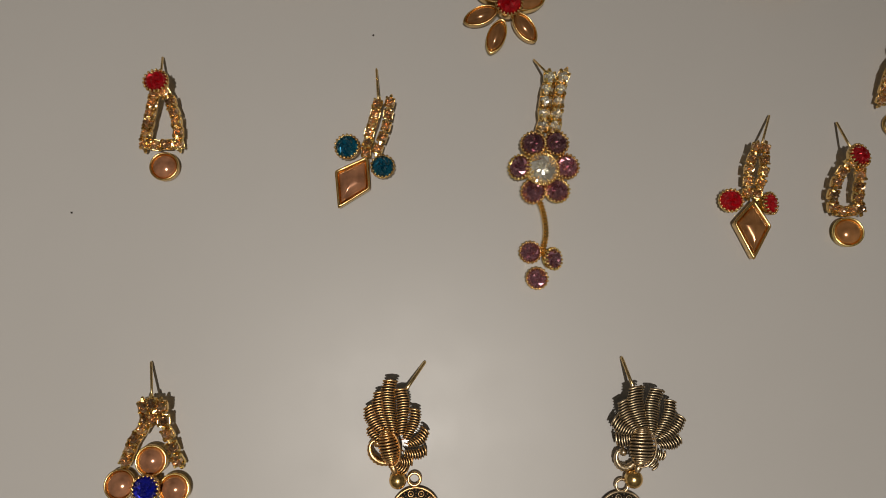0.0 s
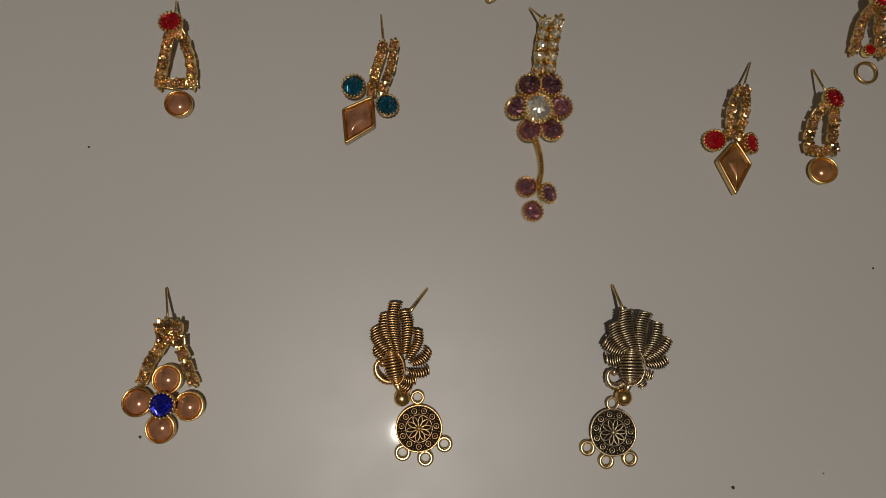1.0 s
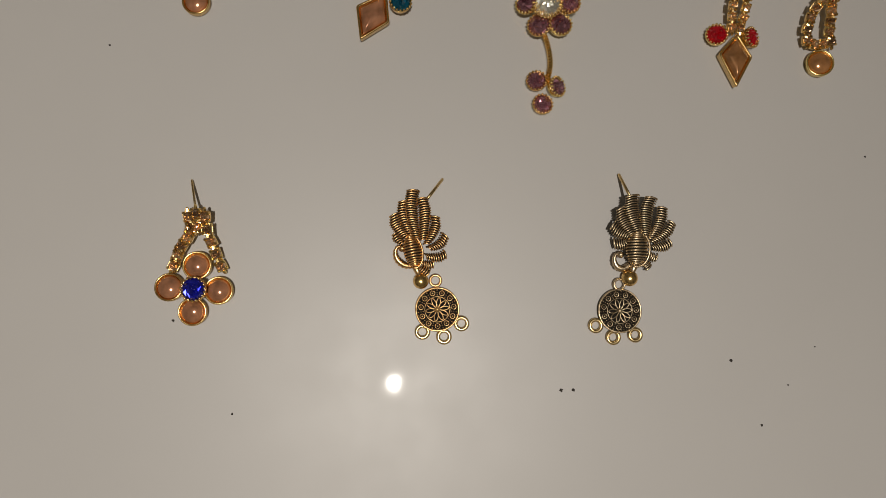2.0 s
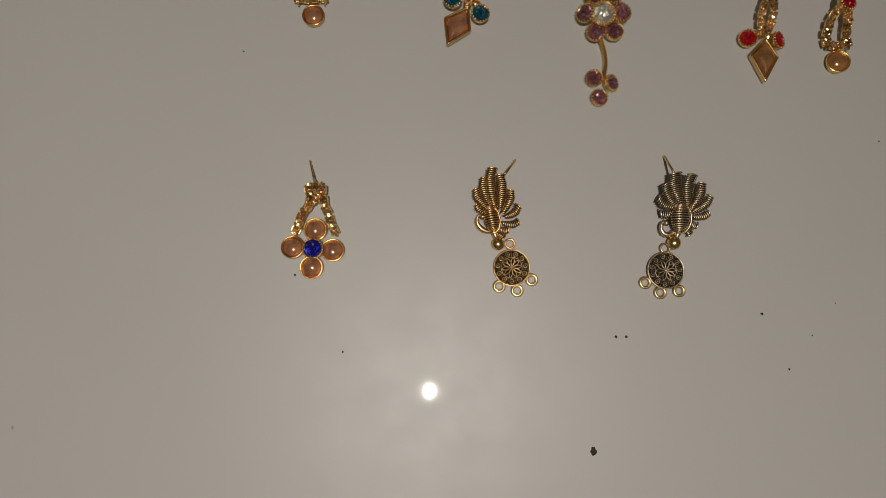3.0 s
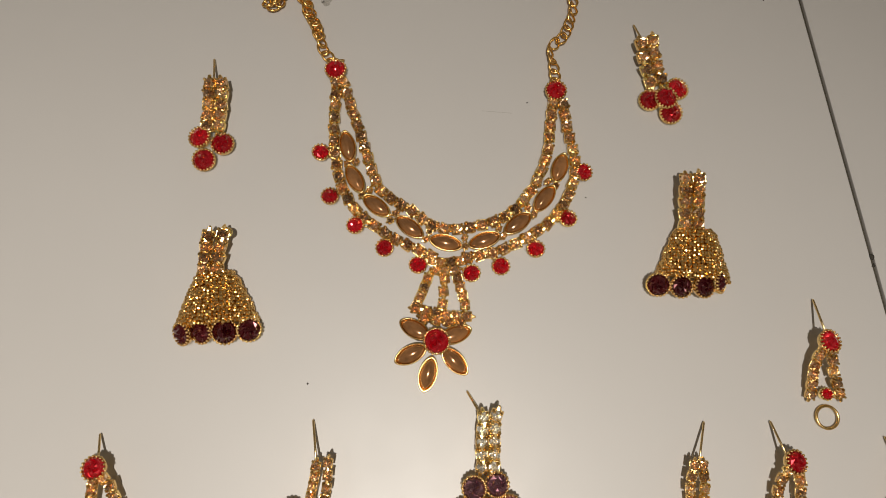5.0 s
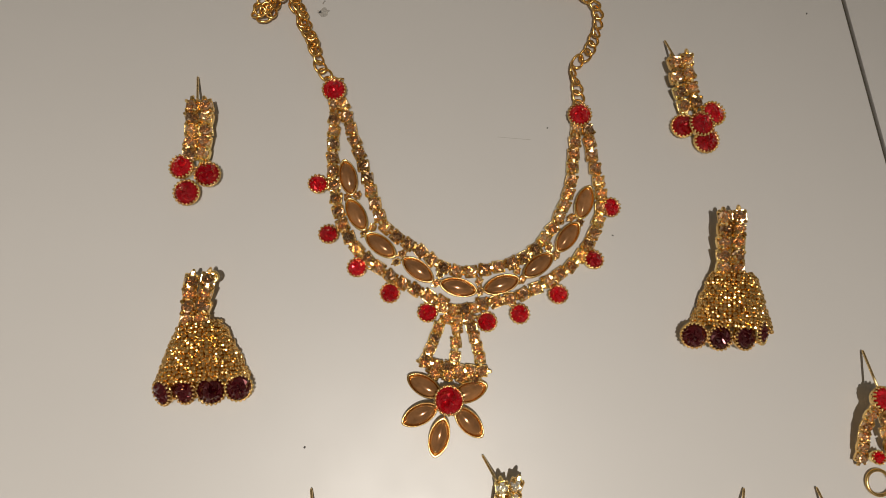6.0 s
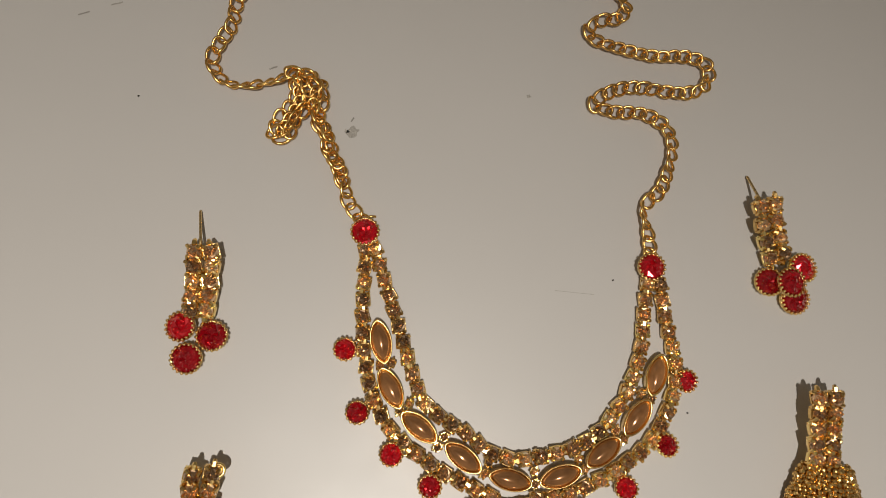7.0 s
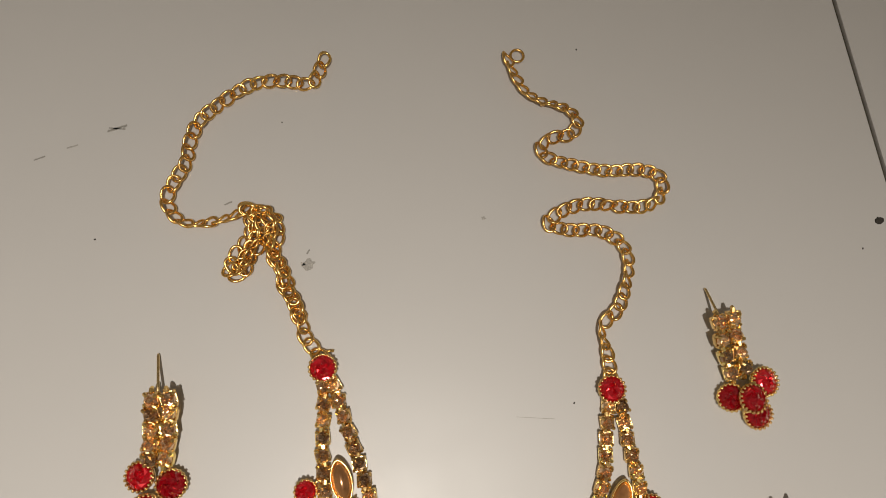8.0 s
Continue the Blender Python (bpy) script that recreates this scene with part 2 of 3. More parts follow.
def strand(parent, points, material, pitch=4.05, size=1.02, wobble=13.0, gem=1.85):
    """A row of claw cups with crystals along a line."""
    steps = spline(points, pitch)
    for p, d in steps:
        p = Vector((p.x, p.y, max(1.35 * size, p.z)))
        m = at(p, math.degrees(math.atan2(d.y, d.x)) + random.uniform(-wobble, wobble), random.uniform(-wobble, wobble), -math.degrees(math.asin(max(-1, min(1, d.z)))) + random.uniform(-wobble, wobble), size)
        cup = part("claw_cup", cup_mesh(), parent, m)
        part("crystal", gem_mesh(gem, material), cup, m @ pose(0, 0, 0.35 * MM, 0, 0, random.uniform(0, 45)))


def outline_circle(radius, n=28):
    return [(radius * math.cos(2 * math.pi * i / n), radius * math.sin(2 * math.pi * i / n)) for i in range(n)]


def outline_marquise(length, width, n=14):
    """Pointed oval along x."""
    out = []
    for side in (1, -1):
        for i in range(n):
            u = i / n
            x = side * length / 2 * math.cos(math.pi * u)
            y = side * width / 2 * math.sin(math.pi * u) ** 1.25
            out.append((x, y))
    return out


def outline_quad(corners, n=6, soft=0.06):
    """Four corners with slightly rounded points."""
    out = []
    for i in range(4):
        a, b, c = (Vector(corners[(i + k) % 4]) for k in (-1, 0, 1))
        start, end = b + (a - b) * soft, b + (c - b) * soft
        for k in range(3):
            t = k / 2
            out.append((start * (1 - t) ** 2 + 2 * b * t * (1 - t) + end * t * t)[:])
        stop = c + (b - c) * soft
        for k in range(1, n):
            out.append((end + (stop - end) * k / n)[:])
    return out


def cabochon(parent, outline, m, material, rim=0.58, height=2.1, dome=2.0, key=None, ridge=False):
    """A smooth domed stone in a plain gold bezel."""
    if key is None or ("cab", key) not in MESHES:
        bm = bmesh.new()
        grow = lambda k, z: [(x * k, y * k, z) for x, y in outline]
        size = sum(math.hypot(x, y) for x, y in outline) / len(outline)
        k = rim / size
        rings(bm, [grow(1 + k * .2, -height), grow(1 + k * 0.7, -height + 0.4), grow(1 + k * 0.75, -0.2), grow(1 + k, 0.05), grow(1 + k * 0.9, 0.5), grow(1 + k * 0.35, 0.75), grow(1 - k * 0.2, 0.5), grow(1 - k * .4, -0.3)])
        frame_mesh = mesh_of(bm, GOLD, True, "bezel_cup")
        bm = bmesh.new()
        loops = [grow((1 - k * .75) * math.cos(a), -0.36 + dome * math.sin(a) ** (1.0 if not ridge else 0.9)) for a in (0, 0.2, 0.42, 0.66, 0.9, 1.14, 1.36, 1.5)]
        rings(bm, loops)
        MESHES[("cab", key)] = (frame_mesh, mesh_of(bm, material, True, "domed_stone"))
    frame_mesh, stone_mesh = MESHES[("cab", key)]
    cup = part("bezel_cup", frame_mesh, parent, m)
    part("domed_stone", stone_mesh, cup, m)
    return cup


def ear_post(parent, tip, root, r=0.42, material=None):
    bm = bmesh.new()
    a, b = Vector(tip), Vector(root)
    base = a.copy()
    d = b - a
    tube(bm, [d * k for k in (0, 0.02, 0.06, 0.5, 1.0)], r, 8, [r * .35, r * .8, r, r, r])
    part("ear_post", mesh_of(bm, material or POST, True, "ear_post"), parent, at(base))


def wire_ring(parent, p, radius, wire, name="ring", material=None, flat=1.0):
    bm = bmesh.new()
    tube(bm, circle(radius, 0, 28), wire, 8, closed=True)
    for v in bm.verts:
        v.co.z *= flat
    part(name, mesh_of(bm, material or GOLD, True, name), parent, at(p))


def mid(a, b, k=0.5):
    return tuple(u + (v - u) * k for u, v in zip(a, b))


# ---- room ----
def slab(name, x0, x1, y0, y1, z0, z1, material):
    bm = bmesh.new()
    bmesh.ops.create_cube(bm, size=1)
    for v in bm.verts:
        v.co = Vector(((v.co.x + .5) * (x1 - x0) + x0, (v.co.y + .5) * (y1 - y0) + y0, (v.co.z + .5) * (z1 - z0) + z0)) / MM
    ob = new(name, mesh_of(bm, material, name=name))
    WORLD_OF[ob] = Matrix()
    return tagged(ob, kind="structure")


X0, X1, Y0, Y1, TOP = -1.75, 2.0, -2.1, 1.75, 2.75
tagged(slab("wall_west", X0 - 0.1, X0, Y0 - 0.1, Y1 + 0.1, -0.02, TOP, PAINT), "plain cream painted room wall", "wall")
tagged(slab("wall_east", X1, X1 + 0.1, Y0 - 0.1, Y1 + 0.1, -0.02, TOP, PAINT), "plain cream painted room wall", "wall")
tagged(slab("wall_north", X0, X1, Y1, Y1 + 0.1, -0.02, TOP, PAINT), "plain cream painted room wall", "wall")
tagged(slab("wall_south", X0, X1, Y0 - 0.1, Y0, -0.02, TOP, PAINT), "plain cream painted room wall", "wall")
tagged(slab("ceiling", X0 - 0.1, X1 + 0.1, Y0 - 0.1, Y1 + 0.1, TOP, TOP + 0.1, CEILING_PAINT), "plain dull cream painted ceiling", "ceiling")
floor = tagged(slab("floor", X0 - 0.1, X1 + 0.1, Y0 - 0.1, Y1 + 0.1, -0.06, -0.0014, GROUT), "cream glazed floor tiles with dark grout joints", "floor")

# one joint runs past the jewellery; the tiles lie square to it
JOINT_A, JOINT_B = Vector((189.0, 336.92, 0)), Vector((190.1, 63.40, 0))
ALONG = (JOINT_A - JOINT_B).normalized()
TILE_TURN = math.degrees(math.atan2(ALONG.y, ALONG.x)) - 90
TILE_SIDE, GAP = 800.0, 1.45


def tile_mesh():
    bm = bmesh.new()
    a = TILE_SIDE / 2 - GAP / 2
    sq = lambda r, z: [(-r, -r, z), (r, -r, z), (r, r, z), (-r, r, z)]
    rings(bm, [sq(a, -8), sq(a, -0.7), sq(a - 0.08, -0.12), sq(a - 0.25, 0)])
    return mesh_of(bm, TILE, name="tile")


TILE_MESH = tile_mesh()
foot = JOINT_B + ALONG * ((Vector((60, 110, 0)) - JOINT_B).dot(ALONG))
tile_axes = pose(foot.x * MM, foot.y * MM, 0, 0, 0, TILE_TURN)
for i in range(-3, 3):
    for j in range(-3, 4):
        m = tile_axes @ pose((i + 0.5) * TILE_SIDE * MM, j * TILE_SIDE * MM, 0)
        if X0 - 0.3 < m.translation.x < X1 + 0.3 and Y0 - 0.3 < m.translation.y < Y1 + 0.3:
            part("tile", TILE_MESH, floor, m)


# ---- marks on the tile ----
def speck(p, size, material=DIRT, label="tiny dark dirt speck on the glazed tile", squash=0.35, name="dirt_speck"):
    bm = bmesh.new()
    bmesh.ops.create_icosphere(bm, subdivisions=2, radius=size / 2)
    off = Vector((random.uniform(0, 90), p[0], p[1]))
    for v in bm.verts:
        v.co *= 1 + 0.9 * noise.noise(v.co / size * 2.2 + off)
        v.co.z = max(0, v.co.z * squash)
    ob = new(name, mesh_of(bm, material, True, name))
    ob.matrix_basis = at((p[0], p[1], 0.02), random.uniform(0, 360))
    tagged(ob, label, "dirt", "specks on the tile")


def smear(p, size):
    """A thin uneven film of grey dirt."""
    bm = bmesh.new()
    n = 28
    edge = [size / 2 * (0.75 + 0.6 * noise.noise(Vector((math.cos(2 * math.pi * i / n), math.sin(2 * math.pi * i / n), p[0])) * 1.6)) for i in range(n)]
    ring = lambda k, z: [(edge[i] * k * math.cos(2 * math.pi * i / n), edge[i] * k * 0.8 * math.sin(2 * math.pi * i / n), z) for i in range(n)]
    rings(bm, [ring(1.0, 0.0), ring(0.97, 0.012)])
    ob = new("grey_smear", mesh_of(bm, SMEAR, name="grey_smear"))
    ob.matrix_basis = at((p[0], p[1], 0.01), random.uniform(0, 360))
    tagged(ob, "faint grey smear on the glazed tile", "dirt", "smears on the tile")


def scuff(a, b, width, material, label):
    """A thin broken scratch that lies on the glaze."""
    bm = bmesh.new()
    a, b = Vector(a), Vector(b)
    n = 18
    for i in range(n):
        u, v = a + (b - a) * (i / n), a + (b - a) * ((i + 1.05) / n)
        side = (b - a).normalized().cross(Vector((0, 0, 1)))
        w = width * random.uniform(0.6, 1.0) / 2
        shift = side * random.uniform(-0.12, 0.12) * width
        q = [u - side * w + shift, v - side * w + shift, v + side * w + shift, u + side * w + shift]
        low = [bm.verts.new((c.x - a.x, c.y - a.y, 0.0)) for c in q]
        high = [bm.verts.new((c.x - a.x, c.y - a.y, 0.02)) for c in q]
        bm.faces.new(high)
        for k in range(4):
            bm.faces.new((low[k], low[(k + 1) % 4], high[(k + 1) % 4], high[k]))
    ob = new("scuff_mark", mesh_of(bm, material, name="scuff_mark"))
    ob.matrix_basis = at((a.x, a.y, 0.01))
    tagged(ob, label, "scuff", "scuffs on the tile")


for p, s in (((-123.20, 51.89, 0), 0.9), ((-100.53, -45.71, 0), 1.2), ((-80.79, -77.92, 0), 1.0), ((33.02, -74.14, 0), 1.5), ((37.36, -74.23, 0), 1.4), ((95.30, -65.94, 0), 1.5),
             ((115.91, -75.28, 0), 0.8), ((105.08, -89.05, 0), 1.1), ((152.39, 7.82, 0), 0.9), ((127.08, -62.03, 0), 0.7), ((21.37, -120.39, 0), 4.0), ((21.41, -119.49, 0), 2.0),
             ((-23.87, 114.35, 0), 1.0), ((69.68, 212.66, 0), 0.8), ((86.09, 171.39, 0), 0.7), ((-68.21, 281.99, 0), 0.8), ((-8.71, 313.35, 0), 0.6), ((92.25, 328.19, 0), 0.8), ((182.29, 255.94, 0), 3.4), ((173.94, 247.35, 0), 0.8)):
    speck(p, s * 0.75)
for p, s in (((-5.02, 265.80, 0), 4.6), ((-6.73, 266.02, 0), 2.0), ((51.35, 273.50, 0), 1.8), ((-213.98, -105.38, 0), 2.0)):
    smear(p, s)
for p, s in (((189.72, 135.97, 0), 1.8), ((189.44, 132.75, 0), 1.5)):
    speck(p, s, DIRT, "dark grit caught along the tile joint", 0.06)
scuff((-63.16, 316.70, 0), (-57.02, 318.09, 0), 0.9, SCRATCH, "short dark scratch on the glazed tile")
scuff((-62.60, 317.79, 0), (-57.60, 316.81, 0), 0.6, SCRATCH, "short dark scratch on the glazed tile")
scuff((-85.57, 309.75, 0), (-82.17, 310.65, 0), 0.6, SCRATCH, "short dark scratch on the glazed tile")
scuff((-75.67, 312.50, 0), (-72.23, 313.22, 0), 0.6, SMEAR, "faint grey scratch on the glazed tile")
scuff((51.5, 211.2, 0), (63.0, 208.9, 0), 0.16, SMEAR, "long thin scratch on the glazed tile")
scuff((-28.92, 288.02, 0), (-26.43, 288.82, 0), 0.6, SCRATCH, "short dark scratch on the glazed tile")
scuff((-5.21, 269.06, 0), (-4.20, 270.38, 0), 0.6, SCRATCH, "short dark scratch on the glazed tile")


# ---- necklace ----
top_l, top_r = (-3.71, 233.65, 3), (81.06, 215.21, 3)
necklace = thing("necklace", 30.19, 162.37, "gold crystal necklace with bronze marquise stones and red drops", "necklace")
for p in (top_l, top_r):
    claw_stone(necklace, p, 4.2, RED, height=2.2)
inner = [(-1.17, 228.15, 1.9), (1.04, 217.11, 1.9), (2.93, 208.38, 1.9), (4.75, 199.41, 1.9), (6.52, 190.20, 1.9), (9.23, 182.19, 1.9), (14.86, 176.81, 1.9), (20.73, 172.28, 1.9), (25.83, 167.17, 1.9), (33.22, 164.34, 1.9),
         (41.14, 164.30, 1.9), (48.91, 165.29, 1.9), (56.07, 167.73, 1.9), (61.87, 172.23, 1.9), (66.59, 177.24, 1.9), (70.88, 183.76, 1.9), (74.57, 191.84, 1.9), (76.56, 200.21, 1.9), (79.37, 210.26, 1.9)]
outer_l = [(-4.10, 228.07, 1.9), (-5.32, 218.46, 1.9), (-6.44, 209.86, 1.9), (-6.85, 201.65, 1.9), (-6.61, 193.30, 1.9), (-5.36, 185.11, 1.9), (-1.52, 176.57, 1.9), (4.14, 170.07, 1.9), (10.50, 164.36, 1.9), (17.92, 159.38, 1.9), (24.90, 155.12, 1.9)]
outer_r = [(83.39, 209.67, 1.9), (83.20, 199.54, 1.9), (84.00, 191.22, 1.9), (83.80, 183.45, 1.9), (81.14, 175.68, 1.9), (76.53, 168.58, 1.9), (70.43, 162.75, 1.9), (63.34, 158.97, 1.9), (55.70, 155.63, 1.9), (47.30, 153.57, 1.9), (37.98, 152.97, 1.9)]
for line in (inner, outer_l, outer_r):
    strand(necklace, line, CHAMPAGNE, 4.75, 1.12, 16.0)
MARQUISES = (((-1.82, 201.05, 2.8), (-1.21, 195.09, 2.8)), ((-0.25, 187.76, 2.8), (1.75, 182.60, 2.8)), ((6.78, 176.29, 2.8), (11.01, 172.13, 2.8)), ((18.23, 166.64, 2.8), (23.19, 161.92, 2.8)), ((30.87, 159.23, 2.8), (36.96, 157.05, 2.8)),
             ((45.21, 158.45, 2.8), (51.48, 159.76, 2.8)), ((58.47, 163.53, 2.8), (64.09, 166.81, 2.8)), ((69.87, 172.00, 2.8), (74.21, 176.54, 2.8)), ((77.54, 183.34, 2.8), (80.14, 188.70, 2.8)))
for a, b in MARQUISES:
    angle = math.degrees(math.atan2(b[1] - a[1], b[0] - a[0]))
    cabochon(necklace, outline_marquise(11.8, 5.6), at(a, angle, random.uniform(-5, 5), random.uniform(-4, 4)), AMBER, rim=0.55, key="marquise")
# small cups that join neighbouring marquise stones to the strands
for (a, _), (b, _) in zip(MARQUISES, MARQUISES[1:]):
    across = Vector((b[1] - a[1], a[0] - b[0], 0)).normalized()
    for shift in (-1.7, 1.7):
        m = at(Vector(mid(a, b)) + across * shift + Vector((0, 0, -0.6)), random.uniform(0, 90), random.uniform(-14, 14), random.uniform(-14, 14), 0.62)
        cup = part("claw_cup", cup_mesh(), necklace, m)
        part("crystal", gem_mesh(1.8, CHAMPAGNE), cup, m @ pose(0, 0, 0.35 * MM))
for p in ((-12.22, 199.97, 2.4), (-10.14, 182.08, 2.4), (-1.70, 169.72, 2.4), (8.22, 159.98, 2.4), (19.74, 152.09, 2.4), (38.86, 146.78, 2.4),
                (49.93, 148.14, 2.4), (63.68, 153.06, 2.4), (77.46, 163.35, 2.4), (86.39, 180.74, 2.4)):
    claw_stone(necklace, p, 3.3, RED, random.uniform(-9, 9), random.uniform(-9, 9), 1.8, "drop_setting")
    near = min((Vector(q) for q in (*outer_l, *outer_r)), key=lambda q: (q - Vector(p)).length)
    way = (near - Vector(p)).normalized()
    wire_ring(necklace, Vector(p) + way * 4.0 + Vector((0, 0, -0.5)), 1.0, 0.35, "jump_ring")
# hanger below the middle: a patch of cups, three short strands, a bar and a five-petal flower
strand(necklace, [(25.15, 153.11, 2.2), (29.50, 151.96, 2.2), (35.33, 151.95, 2.2)], CHAMPAGNE, 3.9, 0.98, 16.0)
strand(necklace, [(26.36, 149.36, 2.2), (29.59, 148.67, 2.2), (32.90, 148.61, 2.2)], CHAMPAGNE, 3.9, 0.98, 16.0)
strand(necklace, [(22.75, 146.84, 2.2), (20.20, 141.95, 2.2), (17.35, 137.14, 2.2)], CHAMPAGNE, 3.9, 0.98, 16.0)
strand(necklace, [(28.74, 145.82, 2.2), (27.86, 141.38, 2.2), (26.95, 136.65, 2.2)], CHAMPAGNE, 3.9, 0.98, 16.0)
strand(necklace, [(33.52, 145.60, 2.2), (34.37, 140.62, 2.2), (35.02, 135.38, 2.2)], CHAMPAGNE, 3.9, 0.98, 16.0)
strand(necklace, [(17.24, 136.20, 2.2), (21.94, 134.52, 2.2), (27.13, 132.79, 2.2), (35.14, 131.20, 2.2)], CHAMPAGNE, 3.9, 0.98, 16.0)
strand(necklace, [(19.73, 132.21, 2.2), (32.44, 128.94, 2.2)], CHAMPAGNE, 3.9, 0.98, 16.0)
heart = (23.2, 123.4, 6.0)
for q in ((16.05, 128.72, 2.2), (13.61, 120.08, 2.2), (18.84, 112.46, 2.2), (28.77, 115.89, 2.2), (30.10, 125.13, 2.2)):
    angle = math.degrees(math.atan2(q[1] - heart[1], q[0] - heart[0]))
    cabochon(necklace, outline_marquise(11.6, 5.9), at((q[0], q[1], 3.2), angle, random.uniform(-7, 7), 8), AMBER, rim=0.55, key="petal")
claw_stone(necklace, heart, 4.8, RED, height=4.2)


def chain_link_mesh():
    bm = bmesh.new()
    pts = []
    for i in range(16):
        a = 2 * math.pi * i / 16
        x, y = 2.7 * math.cos(a), 1.9 * math.sin(a)
        pts.append((x, y, 0.5 * math.sin(2 * a)))
    tube(bm, pts, 0.47, 7, closed=True)
    return mesh_of(bm, CHAIN_GOLD, True, "chain_link")


LINK = chain_link_mesh()


def curb_chain(parent, points, pitch=3.7):
    for i, (p, d) in enumerate(spline(points, pitch)):
        lean = 24 + 22 * math.sin(i * 0.8 + p.x * 0.21)
        part("chain_link", LINK, parent, pose(p.x * MM, p.y * MM, (p.z + 0.55) * MM, 0, 0, math.degrees(math.atan2(d.y, d.x)) + random.uniform(-8, 8)) @ pose(0, 0, 0, lean + random.uniform(-16, 16), -math.degrees(math.asin(max(-1, min(1, d.z)))), 12))


chain_r = [(81.76, 218.64, 1.4), (82.22, 225.98, 1.2), (81.99, 233.88, 1.2), (88.06, 238.72, 1.2), (92.11, 245.90, 1.2), (94.59, 253.44, 1.2), (93.05, 259.57, 1.2), (87.22, 264.07, 1.2), (77.30, 265.73, 1.2), (71.36, 268.74, 1.2),
           (78.02, 272.60, 1.2), (87.13, 273.15, 1.2), (97.97, 270.63, 1.2), (105.99, 270.76, 1.2), (110.51, 274.81, 1.2), (110.09, 279.92, 1.2), (103.92, 282.64, 1.2), (93.92, 283.48, 1.2), (83.13, 286.76, 1.2), (75.58, 290.03, 1.2),
           (73.23, 293.84, 1.2), (77.20, 296.92, 1.2), (84.19, 297.48, 1.2), (86.96, 301.95, 1.2), (84.30, 306.30, 1.2), (76.83, 309.80, 1.2), (71.76, 313.84, 1.2), (69.01, 320.31, 1.2), (67.71, 326.46, 1.2)]
curb_chain(necklace, chain_r)
wire_ring(necklace, (71.14, 327.43, 1.4), 2.2, 0.42, "end_ring", CHAIN_GOLD)
chain_l = [(-4.36, 237.38, 1.4), (-7.98, 243.32, 1.2), (-8.61, 248.88, 1.2), (-11.30, 256.01, 1.2), (-12.04, 262.60, 1.2), (-15.18, 269.21, 1.3), (-13.37, 275.19, 1.6), (-12.96, 280.43, 2.2), (-16.77, 283.78, 2.4), (-21.03, 283.33, 2),
           (-21.43, 278.09, 1.4), (-24.03, 273.77, 1.3), (-27.43, 269.96, 1.2), (-27.11, 265.32, 1.2), (-24.26, 265.93, 1.6), (-21.32, 270.68, 2.4), (-17.49, 274.55, 2.8), (-17.46, 279.84, 3.2), (-21.44, 285.04, 2.6)]
curb_chain(necklace, chain_l)
chain_l_far = [(-22.68, 284.27, 2), (-29.35, 282.79, 1.2), (-37.92, 282.44, 1.2), (-43.36, 285.32, 1.2), (-45.74, 291.09, 1.2), (-42.99, 297.02, 1.2), (-39.37, 302.55, 1.2), (-37.33, 309.88, 1.2), (-33.74, 316.37, 1.2), (-25.49, 322.44, 1.2),
               (-16.14, 326.92, 1.2), (-7.06, 326.88, 1.2), (1.52, 324.91, 1.2), (4.39, 327.80, 1.2), (7.13, 332.78, 1.2)]
curb_chain(necklace, chain_l_far)
# more folds of the tangle
curb_chain(necklace, [(-20.98, 284.40, 3.4), (-16.62, 282.70, 3.6), (-14.63, 278.52, 3.4), (-15.92, 273.49, 2.6)], 3.3)
curb_chain(necklace, [(-20.07, 280.87, 2.6), (-19.86, 275.85, 2.4), (-22.66, 270.86, 2.4), (-25.68, 267.02, 2.4), (-28.25, 266.81, 1.6)], 3.3)
# slack strands that double the lower stretch
curb_chain(necklace, [(-9.34, 249.88, 2.4), (-10.21, 254.82, 2.4), (-12.82, 259.35, 2.4), (-12.70, 264.24, 2.4), (-15.22, 270.24, 2.4)], 3.1)

bm = bmesh.new()
tube(bm, [(-1.4, 0, 0), (0, 0.1, 0.1), (1.5, -0.1, 0)], 0.4, 6)
part("link_bar", mesh_of(bm, CHAIN_GOLD, True, "link_bar"), necklace, at((-1.59, 238.34, 1.2)))

EARRINGS = "earrings laid out on the tile"
# ---- three-stone earrings ----
left = thing("cluster_earring", -52.92, 218.00, "champagne crystal stud earring with three red stones, post showing", "earring", EARRINGS)
ear_post(left, (-51.22, 244.73, 0.6), (-50.24, 230.85, 5.80))
strand(left, [(-52.06, 231.29, 5.52), (-52.90, 224.74, 4.54), (-54.32, 215.14, 3.18)], CHAMPAGNE, 4.6, 1.22, 16.0)
strand(left, [(-47.32, 230.85, 5.47), (-47.99, 224.27, 4.48), (-49.92, 214.71, 3.12)], CHAMPAGNE, 4.6, 1.22, 16.0)
claw_stone(left, (-57.37, 210.91, 3.02), 4.2, RED, 0, -8)
claw_stone(left, (-49.00, 207.49, 2.58), 4.4, RED, 0, 6)
claw_stone(left, (-56.25, 201.87, 2.40), 4.4, RED, 10, 0)

right = thing("cluster_earring", 123.53, 219.02, "champagne crystal stud earring with four red stones, post showing", "earring", EARRINGS)
ear_post(right, (117.81, 241.60, 0.6), (117.92, 231.22, 5.85))
strand(right, [(117.52, 230.13, 5.36), (117.47, 223.71, 4.33), (118.79, 214.59, 2.92)], CHAMPAGNE, 4.6, 1.22, 16.0)
strand(right, [(122.15, 230.80, 5.46), (122.07, 224.01, 4.37), (123.29, 215.62, 3.07)], CHAMPAGNE, 4.6, 1.22, 16.0)
claw_stone(right, (117.41, 207.36, 2.40), 4.3, RED, 0, -12)
claw_stone(right, (128.68, 210.56, 2.95), 4.5, RED, 0, 8)
claw_stone(right, (124.59, 201.19, 2.20), 4.5, RED, 12, 0)
